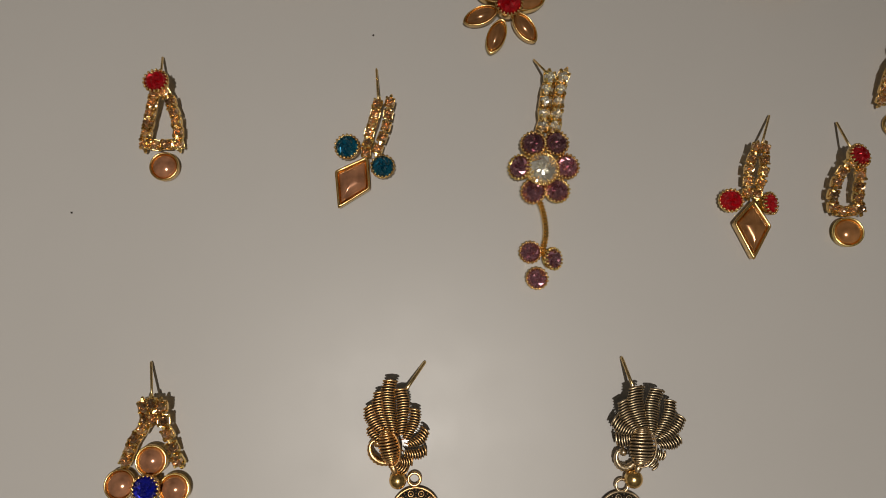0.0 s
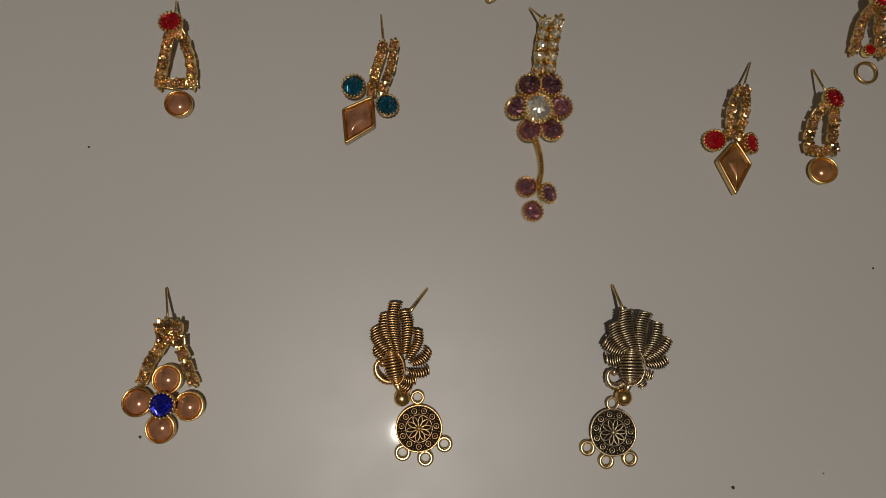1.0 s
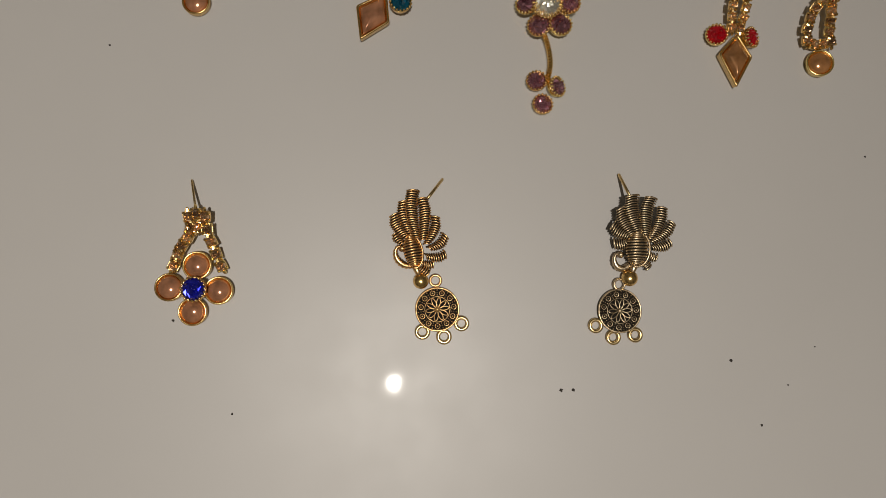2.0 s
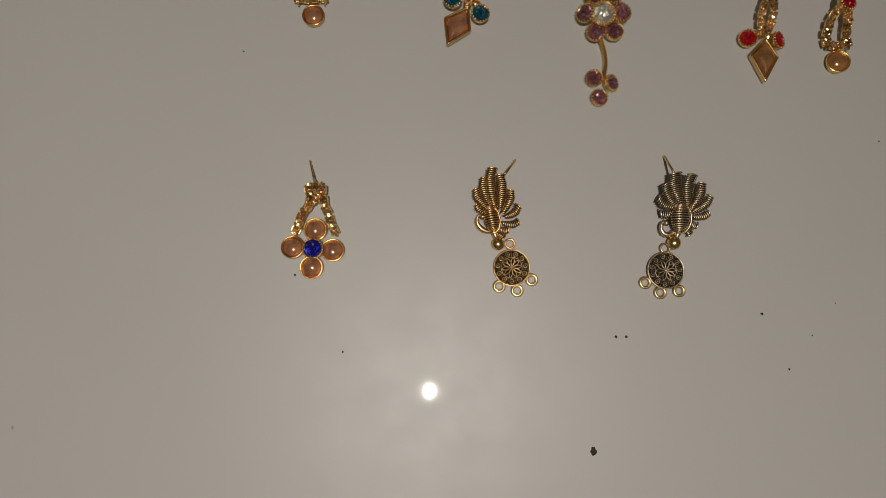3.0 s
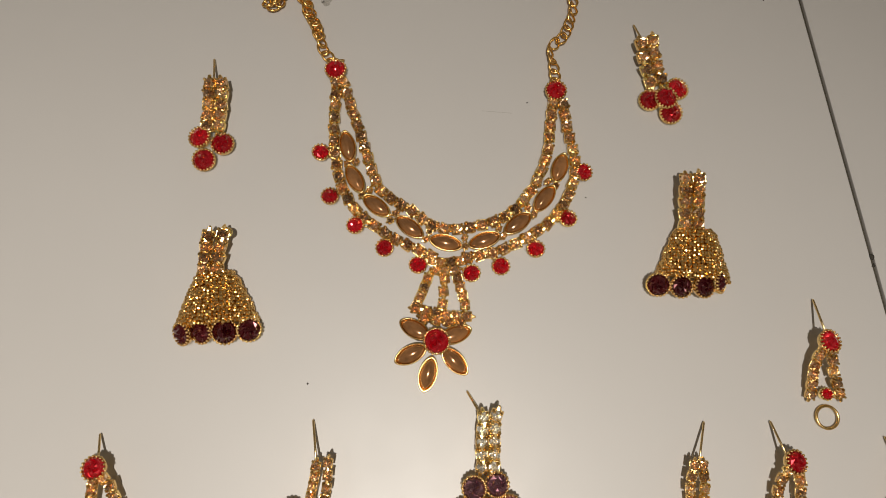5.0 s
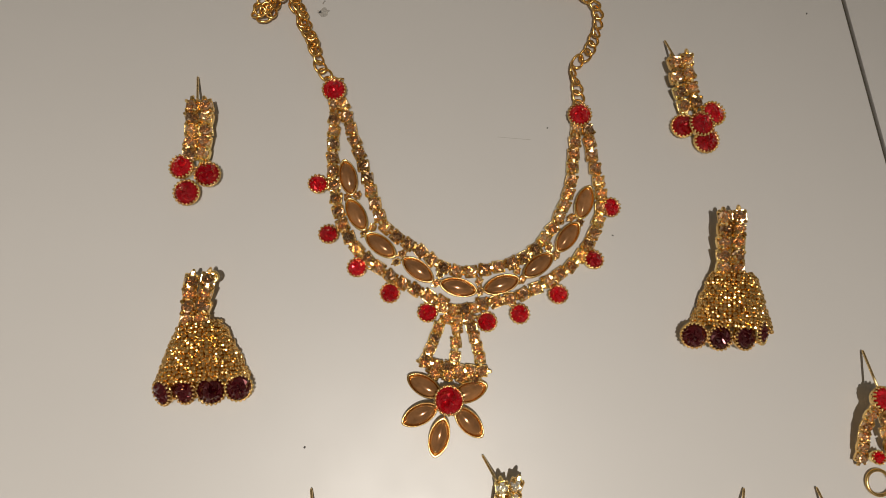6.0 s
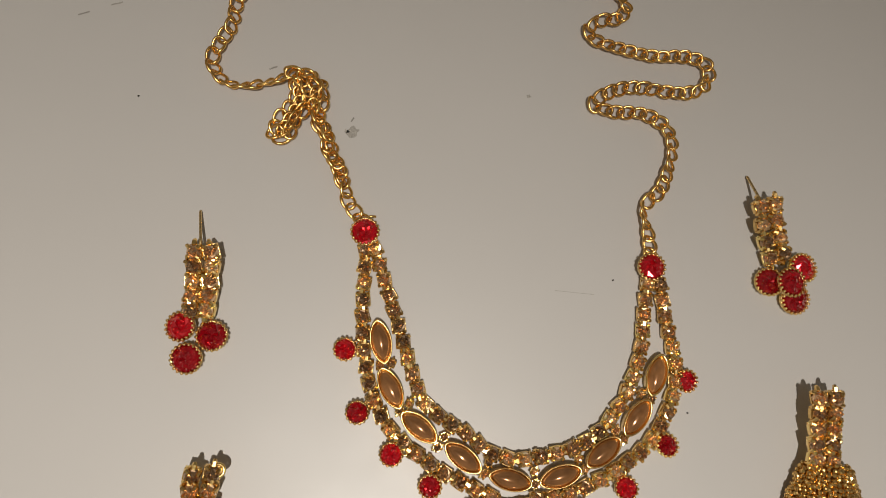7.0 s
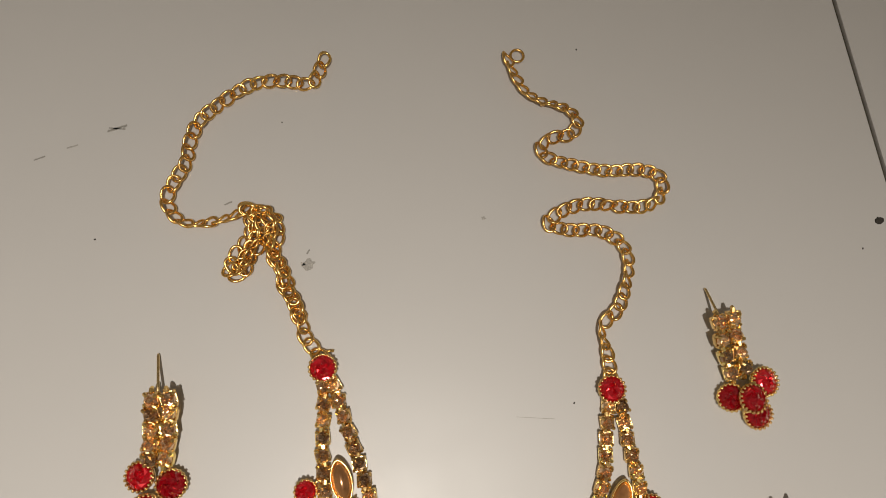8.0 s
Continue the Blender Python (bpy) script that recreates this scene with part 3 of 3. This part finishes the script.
claw_stone(right, (122.68, 206.37, 5.20), 4.5, RED, 0, 4)


# ---- bell earrings ----
def bead_shell(parent, top, bottom, wide_top, wide_bottom, lean):
    """Half of a bell covered with rows of tiny gold beads."""
    a, b = Vector(top), Vector(bottom)
    axis = (b - a).normalized()
    across = Vector((-axis.y, axis.x, 0)).normalized()
    bm = bmesh.new()
    rows = 14
    loops = []
    for i in range(rows + 1):
        k = i / rows
        half = wide_top + (wide_bottom - wide_top) * (k ** 0.85)
        c = a + (b - a) * k
        high = half * 0.36 + 1.2 + lean
        loops.append([c - a + across * (half * 0.93 * math.cos(t)) + Vector((0, 0, high * math.sin(t) * 0.9)) for t in [math.pi * j / 12 for j in range(13)]] + [c - a + Vector((0, 0, -1.0))])
    rings(bm, loops)
    part("bell", mesh_of(bm, BEAD, True, "bell"), parent, at(a))
    bm = bmesh.new()
    for i in range(rows + 1):
        k = i / rows
        half = wide_top + (wide_bottom - wide_top) * (k ** 0.85)
        high = half * 0.36 + 1.2 + lean
        c = (b - a) * k
        count = max(6, round(half * 3.3 / 1.55))
        for j in range(count + 1):
            t = math.pi * (j + (0.5 if i % 2 else 0)) / (count + 0.5)
            if t > math.pi:
                continue
            p = c + across * (half * math.cos(t)) + Vector((0, 0, high * math.sin(t)))
            p += Vector((random.uniform(-.3, .3), random.uniform(-.3, .3), random.uniform(-.2, .45)))
            r = random.uniform(0.72, 1.05)
            turn = random.uniform(0, 1.5)
            loops = [[p + Vector(q) for q in circle(r * w, r * h, 6, turn)] for w, h in ((0.7, -0.6), (1.0, 0.0), (0.8, 0.55), (0.3, 0.85))]
            spin = Euler((random.uniform(-.5, .5), random.uniform(-.5, .5), 0)).to_matrix()
            rings(bm, [[p + spin @ (q - p) for q in loop] for loop in loops])
    shell = part("bead_mesh", mesh_of(bm, BEAD, False, "bead_mesh"), parent, at(a))
    tagged(shell, "tiny faceted gold beads in rows", kind="stuff")


jl = thing("bell_earring", -55.02, 152.26, "bell-shaped gold bead earring with four dark garnet stones", "earring", EARRINGS)
strand(jl, [(-54.8, 170.7, 6.0), (-55.9, 165.3, 5.6), (-57.1, 158.5, 5.0)], CHAMPAGNE, 4.2, 1.22, 18.0)
strand(jl, [(-49.5, 170.6, 6.0), (-51.0, 164.9, 5.6), (-52.4, 157.9, 5.0)], CHAMPAGNE, 4.2, 1.22, 18.0)
bead_shell(jl, (-53.6, 156.9, 2.2), (-54.1, 139.2, 0.6), 6.2, 14.6, 1.0)
for p, r, tilt in (((-65.8, 136.7, 4.0), 4.3, -38), ((-58.7, 136.3, 5.2), 4.3, -24), ((-50.5, 135.5, 5.4), 4.7, 6), ((-42.2, 135.3, 4.4), 4.4, 24)):
    claw_stone(jl, p, r, GARNET, 16, tilt, 2.2)
wire_ring(jl, (-47.9, 171.3, 6.0), 1.6, 0.5, "hook_ring")

jr = thing("bell_earring", 124.57, 148.38, "bell-shaped gold bead earring with four dark red stones", "earring", EARRINGS)
strand(jr, [(122.6, 171.9, 7.6), (121.2, 164.8, 6.6), (119.4, 155.0, 5.4)], CHAMPAGNE, 4.2, 1.22, 18.0)
strand(jr, [(127.6, 171.5, 7.6), (126.1, 164.3, 6.6), (124.3, 154.4, 5.4)], CHAMPAGNE, 4.2, 1.22, 18.0)
bead_shell(jr, (123.6, 152.8, 2.4), (119.8, 135.5, 0.6), 6.8, 13.4, 1.0)
for p, r, tilt in (((105.5, 134.3, 4.8), 4.4, -18), ((113.5, 132.5, 5.6), 4.2, -2), ((121.8, 131.6, 5.6), 4.2, 14), ((128.2, 132.7, 4.6), 4.2, 46)):
    claw_stone(jr, p, r, GARNET, 16, tilt, 2.2)


# ---- small loop earrings with a pearl ----
def loop_earring(tip, root, red, rows_left, rows_right, bar, pearl, label, red_tilt=0.0):
    ob = thing("drop_earring", pearl[0], pearl[1], label, "earring", EARRINGS)
    ear_post(ob, tip, root)
    claw_stone(ob, red, 4.1, RED, -6, red_tilt, 2.2)
    strand(ob, [mid(rows_left[0], red, 0.4), *rows_left], CHAMPAGNE, 3.7, 0.96)
    strand(ob, [mid(rows_right[0], red, 0.4), *rows_right], CHAMPAGNE, 3.7, 0.96)
    if bar:
        strand(ob, bar, CHAMPAGNE, 3.7, 0.96)
    return ob


e1 = loop_earring((-95.81, 105.99, 0.8), (-93.92, 97.03, 6.08), (-95.22, 94.90, 6.41), [(-96.58, 88.64, 4.83), (-97.56, 83.93, 4.11), (-98.37, 79.03, 3.76), (-99.25, 74.44, 2.85)], [(-90.98, 89.11, 4.88), (-89.44, 84.01, 4.12), (-88.32, 79.10, 3.77), (-88.22, 74.51, 2.86)],
                  [(-95.57, 74.06, 2.81), (-92.10, 74.29, 2.83)], (-92.81, 66.96, 2), "small crystal loop earring with red stud and peach pearl")
cabochon(e1, outline_circle(4.3), at((-92.74, 66.88, 2.2)), PEARL, key="pearl")
e2 = loop_earring((136.98, 82.25, 0.8), (136.98, 71.39, 6.71), (139.66, 68.36, 6.84), [(135.46, 64.78, 5.46), (133.22, 61.03, 4.69), (131.32, 56.47, 4.21), (131.38, 51.71, 3.06)], [(140.76, 63.49, 5.26), (140.34, 59.16, 4.40), (139.72, 55.07, 3.99), (140.51, 51.22, 2.99)],
                  [(134.33, 50.25, 2.84), (137.69, 50.31, 2.85)], (136.23, 43.00, 2), "small crystal loop earring with red stud and bronze pearl", 16)
cabochon(e2, outline_circle(4.5), at((135.94, 43.08, 2.6), 0, 0, -8), AMBER, key="brown_pearl")
e3 = loop_earring((176.19, 72.21, 0.8), (177.37, 59.65, 6.41), (181.03, 58.51, 6.84), [(175.40, 54.87, 5.46), (172.90, 50.95, 4.67), (170.65, 46.24, 4.17), (169.21, 41.23, 2.99)], [(180.75, 53.57, 5.26), (179.18, 48.75, 4.33), (179.20, 43.82, 3.80), (179.43, 40.22, 2.83)],
                  [(172.47, 40.31, 2.84), (176.22, 39.94, 2.79)], (174.53, 33.25, 2), "small crystal loop earring with red stud and bronze pearl", 16)
cabochon(e3, outline_circle(4.6), at((174.14, 33.37, 2.6), 0, 0, -8), AMBER, key="brown_pearl")
e4 = loop_earring((162.93, 122.87, 0.8), (160.42, 111.08, 7.43), (161.24, 106.92, 7.48), [(157.65, 103.04, 5.84), (155.17, 98.73, 4.78), (153.49, 93.89, 4.01), (152.65, 89.68, 2.76)], [(162.16, 102.24, 5.68), (161.76, 96.93, 4.41), (162.28, 92.31, 3.69), (163.03, 88.56, 2.53)],
                  None, (157.12, 80.96, 2), "small crystal loop earring with red stud and empty gold ring", 12)
claw_stone(e4, (158.15, 88.97, 2.8), 2.2, RED, name="small_setting")
wire_ring(e4, (157.54, 81.00, 0.9), 3.9, 0.55)


# ---- earrings with a lozenge stone ----
def lozenge(parent, corners, z, material):
    cx, cy = sum(c[0] for c in corners) / 4, sum(c[1] for c in corners) / 4
    cabochon(parent, outline_quad([((c[0] - cx) * 0.94, (c[1] - cy) * 0.96) for c in corners]), at((cx, cy, z)), material, rim=0.95, height=2.4, dome=2.3, key=("lozenge", cx), ridge=True)


b1 = thing("lozenge_earring", -28.83, 66.20, "crystal earring with two teal stones and a peach lozenge", "earring", EARRINGS)
ear_post(b1, (-22.67, 101.92, 0.8), (-21.56, 88.14, 7.27))
strand(b1, [(-21.90, 86.70, 6.78), (-22.95, 82.15, 6.05), (-24.40, 77.85, 5.78), (-25.74, 70.92, 4.21)], CHAMPAGNE, 3.6, 0.88)
strand(b1, [(-17.76, 87.25, 6.86), (-18.42, 82.66, 6.12), (-19.30, 78.31, 5.84), (-21.79, 72.02, 4.37)], CHAMPAGNE, 3.6, 0.88)
claw_stone(b1, (-31.95, 72.54, 5.23), 4.2, TEAL, 0, -8)
claw_stone(b1, (-20.24, 66.01, 4.31), 4.0, TEAL, 0, 6)
lozenge(b1, [(-25.44, 69.11, 2.8), (-35.75, 64.40, 2.8), (-34.64, 52.72, 2.8), (-24.75, 58.82, 2.8)], 3.4, PEARL)

d1 = thing("lozenge_earring", 105.67, 53.22, "crystal earring with two red stones and a bronze lozenge", "earring", EARRINGS)
ear_post(d1, (113.61, 84.85, 0.8), (106.91, 72.72, 6.80))
strand(d1, [(105.23, 71.39, 6.24), (103.77, 67.62, 5.38), (102.61, 63.28, 4.84), (102.70, 56.74, 2.94)], CHAMPAGNE, 3.6, 0.88)
strand(d1, [(108.11, 71.14, 6.19), (108.09, 67.23, 5.31), (107.53, 62.85, 4.75), (105.99, 56.44, 2.88)], CHAMPAGNE, 3.6, 0.88)
claw_stone(d1, (96.81, 54.11, 2.80), 4.0, RED, 0, -14)
claw_stone(d1, (110.14, 53.08, 2.60), 3.8, RED, 0, 32)
lozenge(d1, [(104.28, 53.54, 3), (97.31, 46.42, 3), (102.76, 34.64, 3), (109.19, 45.18, 3)], 3.0, AMBER)

# ---- lilac flower earring ----
c1 = thing("flower_earring", 33.85, 66.77, "clear and lilac crystal flower earring with dangling chain trio", "earring", EARRINGS)
ear_post(c1, (31.87, 105.16, 0.8), (35.05, 96.85, 8.34))
strand(c1, [(36.00, 95.58, 7.72), (34.75, 89.69, 6.96), (33.47, 79.54, 5.71)], CLEAR, 4.1, 1.1)
strand(c1, [(40.47, 95.83, 7.75), (39.01, 89.12, 6.89), (37.53, 79.16, 5.67)], CLEAR, 4.1, 1.1)
claw_stone(c1, (32.64, 64.40, 6.62), 5.7, CLEAR, 0, 0, 3.6)
for p, tilt in (((30.02, 73.12, 5.80), -10), ((37.69, 73.38, 5.83), 8), ((41.06, 65.51, 4.94), 8), ((37.80, 57.68, 3.86), 6), ((29.95, 57.45, 3.84), -20), ((25.55, 65.42, 4.93), -34)):
    claw_stone(c1, p, 4.3, PURPLE, 0, tilt, 2.2)
snake = spline([(31.87, 54.92, 2.77), (33.60, 49.50, 1.37), (34.04, 43.75, 1.20), (33.06, 38.82, 1.20), (32.12, 35.91, 1.40)], 0.55)
bm = bmesh.new()
base = Vector(snake[0][0])
tube(bm, [p - base for p, _ in snake], 1.1, 8, [1.2 if i % 2 else 0.8 for i in range(len(snake))])
part("snake_chain", mesh_of(bm, GOLD, False, "snake_chain"), c1, at(base))
for p, tilt in (((28.43, 37.12, 2.20), -8), ((35.95, 34.87, 2.20), 34), ((30.34, 28.42, 2.20), 4)):
    claw_stone(c1, p, 3.7, PURPLE, 0, tilt, 2.0)


# ---- pearl flower earring with the blue heart ----
f1 = thing("flower_earring", -93.62, -35.02, "crystal earring with four peach pearls round a blue stone", "earring", EARRINGS)
ear_post(f1, (-94.37, 3.05, 0.8), (-91.12, -9.04, 6.54))
strand(f1, [(-93.77, -10.72, 5.87), (-93.60, -15.86, 4.77), (-97.04, -20.98, 3.68), (-99.64, -27.12, 2.77)], CHAMPAGNE, 4.0, 1.0)
strand(f1, [(-88.46, -10.77, 5.86), (-87.70, -15.92, 4.76), (-86.18, -21.10, 3.66), (-83.82, -27.52, 2.69)], CHAMPAGNE, 4.0, 1.0)
strand(f1, [(-91.23, -9.80, 6.40), (-91.18, -14.30, 5.46)], CHAMPAGNE, 4.4, 0.95)
for p in ((-91.57, -27.24, 3.53), (-101.06, -34.39, 2.80), (-84.50, -35.96, 2.80), (-93.28, -42.90, 2.60)):
    cabochon(f1, outline_circle(4.5), at(p, random.uniform(0, 90), random.uniform(-4, 4), random.uniform(-4, 4)), PEARL, key="pearl")
claw_stone(f1, (-92.29, -35.33, 5.20), 4.3, BLUE, 0, 0, 3.0)


# ---- peacock earrings ----
def feather(parent, root, tip, width, bend, brass):
    """A curved quill: dark blade with close-set brass ridges across it."""
    a, b = Vector(root), Vector(tip)
    d = b - a
    side = Vector((-d.y, d.x, 0)).normalized()
    n = max(4, round(d.length / 0.82))
    bm_dark, bm_rib = bmesh.new(), bmesh.new()
    loops = []
    for i in range(n + 1):
        k = i / n
        c = d * k + side * (bend * math.sin(math.pi * k))
        w = width / 2 * (0.60 + 0.50 * math.sin(math.pi * (0.05 + 0.62 * k)))
        c += side * (0.9 * width * max(0, k - 0.75) * (1 if bend < 0 else -1))
        low = 0.75
        arch = [c + side * (w * math.cos(t)) + Vector((0, 0, 0.62 * math.sin(t) - 0.1)) for t in (0, 0.5, 1.1, math.pi / 2, 2.04, 2.64, math.pi)]
        loops.append([c + side * w * low + Vector((0, 0, -0.55)), *[c + (q - c) * 0.88 for q in arch], c - side * w * low + Vector((0, 0, -0.55))])
        if i <= n:
            slope = d.normalized() * 0.5
            tube(bm_rib, [p + slope * (abs(j - 3) / 3 * -0.8 + (j - 3) / 3 * (0.9 if bend < 0 else -0.9)) + Vector((0, 0, 0.12)) for j, p in enumerate(arch)], 0.36 if i == n else 0.25, 5)
    rings(bm_dark, loops)
    blade = part("tail_feather", mesh_of(bm_dark, PATINA, True, "tail_feather"), parent, at(a))
    part("ridged_face", mesh_of(bm_rib, brass, True, "ridged_face"), blade, at(a), "worn ridged brass face")["kind"] = "stuff"


def peacock(feathers, body, body_r, hook, ball, ball_r, loop, disc, disc_r, eyelets, tip, root, label, brass):
    ob = thing("peacock_earring", disc[0], disc[1], label, "earring", EARRINGS)
    ear_post(ob, tip, root, 0.55)
    for r, t, w, bend in feathers:
        feather(ob, r, t, w, bend, brass)
    # body: ridged egg
    bm = bmesh.new()
    loops = []
    for i in range(9):
        a = -math.pi / 2 + math.pi * i / 8
        loops.append([(body_r[0] * math.cos(a) * math.cos(t) * 0.96, body_r[1] * math.sin(a), 2.2 * math.cos(a) * math.sin(t)) for t in [2 * math.pi * j / 12 for j in range(12)]])
    rings(bm, loops)
    m = at(body, body_r[2], 10)
    egg = part("body", mesh_of(bm, PATINA, True, "body"), ob, m)
    bm = bmesh.new()
    for i in range(1, 17):
        a = -math.pi / 2 + math.pi * i / 17
        tube(bm, [(body_r[0] * math.cos(a) * math.cos(t), body_r[1] * math.sin(a) + 0.5 * math.sin(t), 2.25 * math.cos(a) * math.sin(t) + 0.1) for t in [math.pi * j / 9 for j in range(10)]], 0.36, 5)
    part("ridged_face", mesh_of(bm, brass, True, "ridged_face"), egg, m, "worn ridged brass face")["kind"] = "stuff"
    bm = bmesh.new()
    tube(bm, [(body_r[0] * 1.12 * math.cos(t), body_r[1] * 1.06 * math.sin(t), 0.9) for t in [-1.9 + 2.9 * j / 14 for j in range(15)]], 0.38, 6)
    part("wing_edge", mesh_of(bm, brass, True, "wing_edge"), ob, m)
    # neck that curls under to the head
    line = spline(hook, 0.6)
    bm = bmesh.new()
    o = Vector(hook[0])
    count = len(line)
    tube(bm, [p - o for p, _ in line], 1.0, 8, [(0.95 + 0.4 * math.sin(math.pi * i / count * 1.6)) * (1.0 if i % 2 else 0.8) for i in range(count)])
    head = line[-1][0] - o
    rings(bm, [[head + Vector(q) for q in circle(r, z, 10)] for r, z in ((0.5, -1.0), (1.2, -0.6), (1.35, 0.1), (1.1, 0.7), (0.3, 1.1))])
    part("neck", mesh_of(bm, brass, True, "neck"), ob, at(o))
    # short link from the body down to the ball
    foot_of = (m @ Vector((0, -body_r[1] * 0.8 * MM, -0.6 * MM))) / MM
    bm = bmesh.new()
    tube(bm, [Vector(), (Vector(ball) - foot_of) * 0.5 + Vector((0, 0, 0.3)), Vector(ball) - foot_of], 1.0, 8, [1.7, 1.1, 0.8])
    part("link", mesh_of(bm, brass, True, "link"), ob, at(foot_of))
    # ball
    bm = bmesh.new()
    bmesh.ops.create_uvsphere(bm, u_segments=20, v_segments=14, radius=ball_r)
    for v in bm.verts:
        v.co.z *= 0.85
    part("ball", mesh_of(bm, GOLD, True, "ball"), ob, at(ball), "polished gold ball")
    wire_ring(ob, loop, 1.9, 0.5, "loop", brass)
    # medallion
    bm = bmesh.new()
    rings(bm, [circle(disc_r * 0.97, -1.0, 40), circle(disc_r, -0.4, 40), circle(disc_r * 0.96, 0.1, 40)])
    m = at(disc, random.uniform(0, 40))
    plate = part("medallion", mesh_of(bm, PATINA, False, "medallion"), ob, m)
    bm = bmesh.new()
    tube(bm, circle(disc_r * 0.965, 0.2, 40), 0.36, 6, closed=True)
    tube(bm, circle(disc_r * 0.57, 0.15, 32), 0.14, 5, closed=True)
    for i in range(11):
        a = 2 * math.pi * i / 11
        x, y = disc_r * 0.75 * math.cos(a), disc_r * 0.75 * math.sin(a)
        tube(bm, [(x + p[0], y + p[1], 0.22) for p in circle(0.86, 0, 12)], 0.14, 5, closed=True)
        rings(bm, [[(x + p[0], y + p[1], p[2]) for p in circle(r, z, 6)] for r, z in ((0.32, 0.05), (0.3, 0.4), (0.12, 0.55))])
        a += math.pi / 11
        for k in (0.65, 0.75, 0.86):
            x, y = disc_r * k * math.cos(a), disc_r * k * math.sin(a)
            rings(bm, [[(x + p[0], y + p[1], p[2]) for p in circle(r, z, 5)] for r, z in ((0.24, 0.05), (0.2, 0.3), (0.06, 0.42))])
    for i in range(66):
        a = 2 * math.pi * i / (22 if i < 22 else 44)
        far = 0.63 if i < 22 else 0.895
        x, y = disc_r * far * math.cos(a), disc_r * far * math.sin(a)
        rings(bm, [[(x + p[0], y + p[1], p[2]) for p in circle(r, z, 5)] for r, z in ((0.17, 0.05), (0.14, 0.26), (0.05, 0.36))])
    part("dotted_rim", mesh_of(bm, brass, True, "dotted_rim"), plate, m, "raised brass rim with dots")
    bm = bmesh.new()
    for i in range(10):
        a = 2 * math.pi * i / 10
        petal = [(disc_r * (0.31 + 0.22 * math.cos(t)), disc_r * 0.085 * math.sin(t), 0.25 + 0.25 * math.cos(t / 2) ** 2) for t in [2 * math.pi * k / 12 for k in range(12)]]
        tube(bm, [(x * math.cos(a) - y * math.sin(a), x * math.sin(a) + y * math.cos(a), z) for x, y, z in petal], 0.17, 5, closed=True)
    rings(bm, [circle(disc_r * r, z, 12) for r, z in ((0.12, 0.05), (0.12, 0.5), (0.08, 0.8), (0.02, 0.95))])
    part("star", mesh_of(bm, brass, True, "star"), plate, m, "raised brass star of ten petals")["kind"] = "stuff"
    for p in eyelets:
        wire_ring(ob, p, 2.05, 0.72, "eyelet", POST, 0.85)
    return ob


peacock([
    ((-21.65, -21.32, 4.78), (-24.32, -18.17, 4.96), 2.90, 0.3),
    ((-20.03, -19.27, 5.27), (-24.66, -11.77, 6.50), 4.23, 0.6),
    ((-18.65, -18.38, 5.54), (-21.56, -7.27, 7.71), 3.75, 0.6),
    ((-16.60, -19.26, 5.50), (-18.43, -3.60, 8.97), 3.99, 0.6),
    ((-14.38, -20.14, 5.46), (-13.70, -6.31, 8.47), 3.75, -0.4),
    ((-13.10, -21.62, 5.20), (-9.39, -12.81, 6.90), 3.15, -0.8),
    ((-12.06, -23.38, 4.89), (-6.17, -19.59, 5.29), 3.02, -0.8),
    ((-13.14, -26.17, 4.39), (-6.57, -26.13, 3.74), 2.78, -0.5),
    ((-14.62, -28.59, 3.97), (-10.97, -29.25, 3.00), 2.66, -0.2),
    ((-15.40, -30.33, 3.66), (-12.54, -31.61, 2.49), 2.42, 0),
], (-18.07, -24.35, 5.03), (3.0, 5.4, 10), [(-18.42, -29.30, 2.99), (-21.18, -28.78, 3.08), (-23.53, -26.68, 3.45), (-24.09, -24.03, 3.92), (-22.95, -22.29, 4.22), (-21.72, -23.01, 4.09)], (-15.45, -34.56, 2.84), 2.75, (-10.31, -34.46, 1.90), (-9.9, -44.5, 1.6), 7.73, [(-15.30, -52.2, 1), (-7.83, -54.1, 1), (-1.54, -49.7, 1)],
    (-6.53, 1.96, 0.8), (-12.44, -6.23, 8.29), 'antique brass peacock earring with round medallion and three eyelets', BRASS)
peacock([
    ((58.78, -22.29, 4.61), (53.61, -23.81, 3.95), 3.63, 0.3),
    ((59.00, -20.50, 5.05), (52.47, -17.18, 5.52), 3.99, 0.5),
    ((60.73, -20.79, 5.11), (54.92, -11.25, 6.98), 3.99, 0.6),
    ((62.86, -20.50, 5.28), (58.42, -6.94, 8.36), 4.60, 0.7),
    ((64.75, -20.79, 5.35), (65.25, -7.40, 8.28), 4.11, 0.5),
    ((66.38, -21.58, 5.21), (71.21, -11.27, 7.18), 3.39, -0.7),
    ((67.16, -22.89, 4.97), (74.72, -16.82, 5.78), 3.02, -0.8),
    ((67.16, -24.96, 4.61), (73.97, -23.78, 4.15), 2.90, -0.5),
    ((65.98, -27.29, 4.20), (68.58, -28.98, 3.04), 2.66, -0.2),
    ((64.18, -29.92, 3.73), (66.48, -31.48, 2.51), 2.66, 0),
], (61.27, -25.36, 4.85), (3.9, 5.8, -2), [(59.34, -30.43, 2.79), (56.94, -32.00, 2.52), (54.52, -31.25, 2.65), (53.49, -28.85, 3.07), (54.21, -26.73, 3.44), (55.78, -26.99, 3.39)], (58.84, -35.46, 2.69), 2.93, (55.32, -37.54, 1.6), (55.01, -46.9, 1.6), 7.87, [(46.26, -51.9, 1), (52.40, -56.2, 1), (60.38, -55.6, 1)],
    (57.50, 2.66, 0.8), (58.55, -6.59, 8.03), 'darkened brass peacock earring with round medallion and three eyelets', DARK_BRASS)
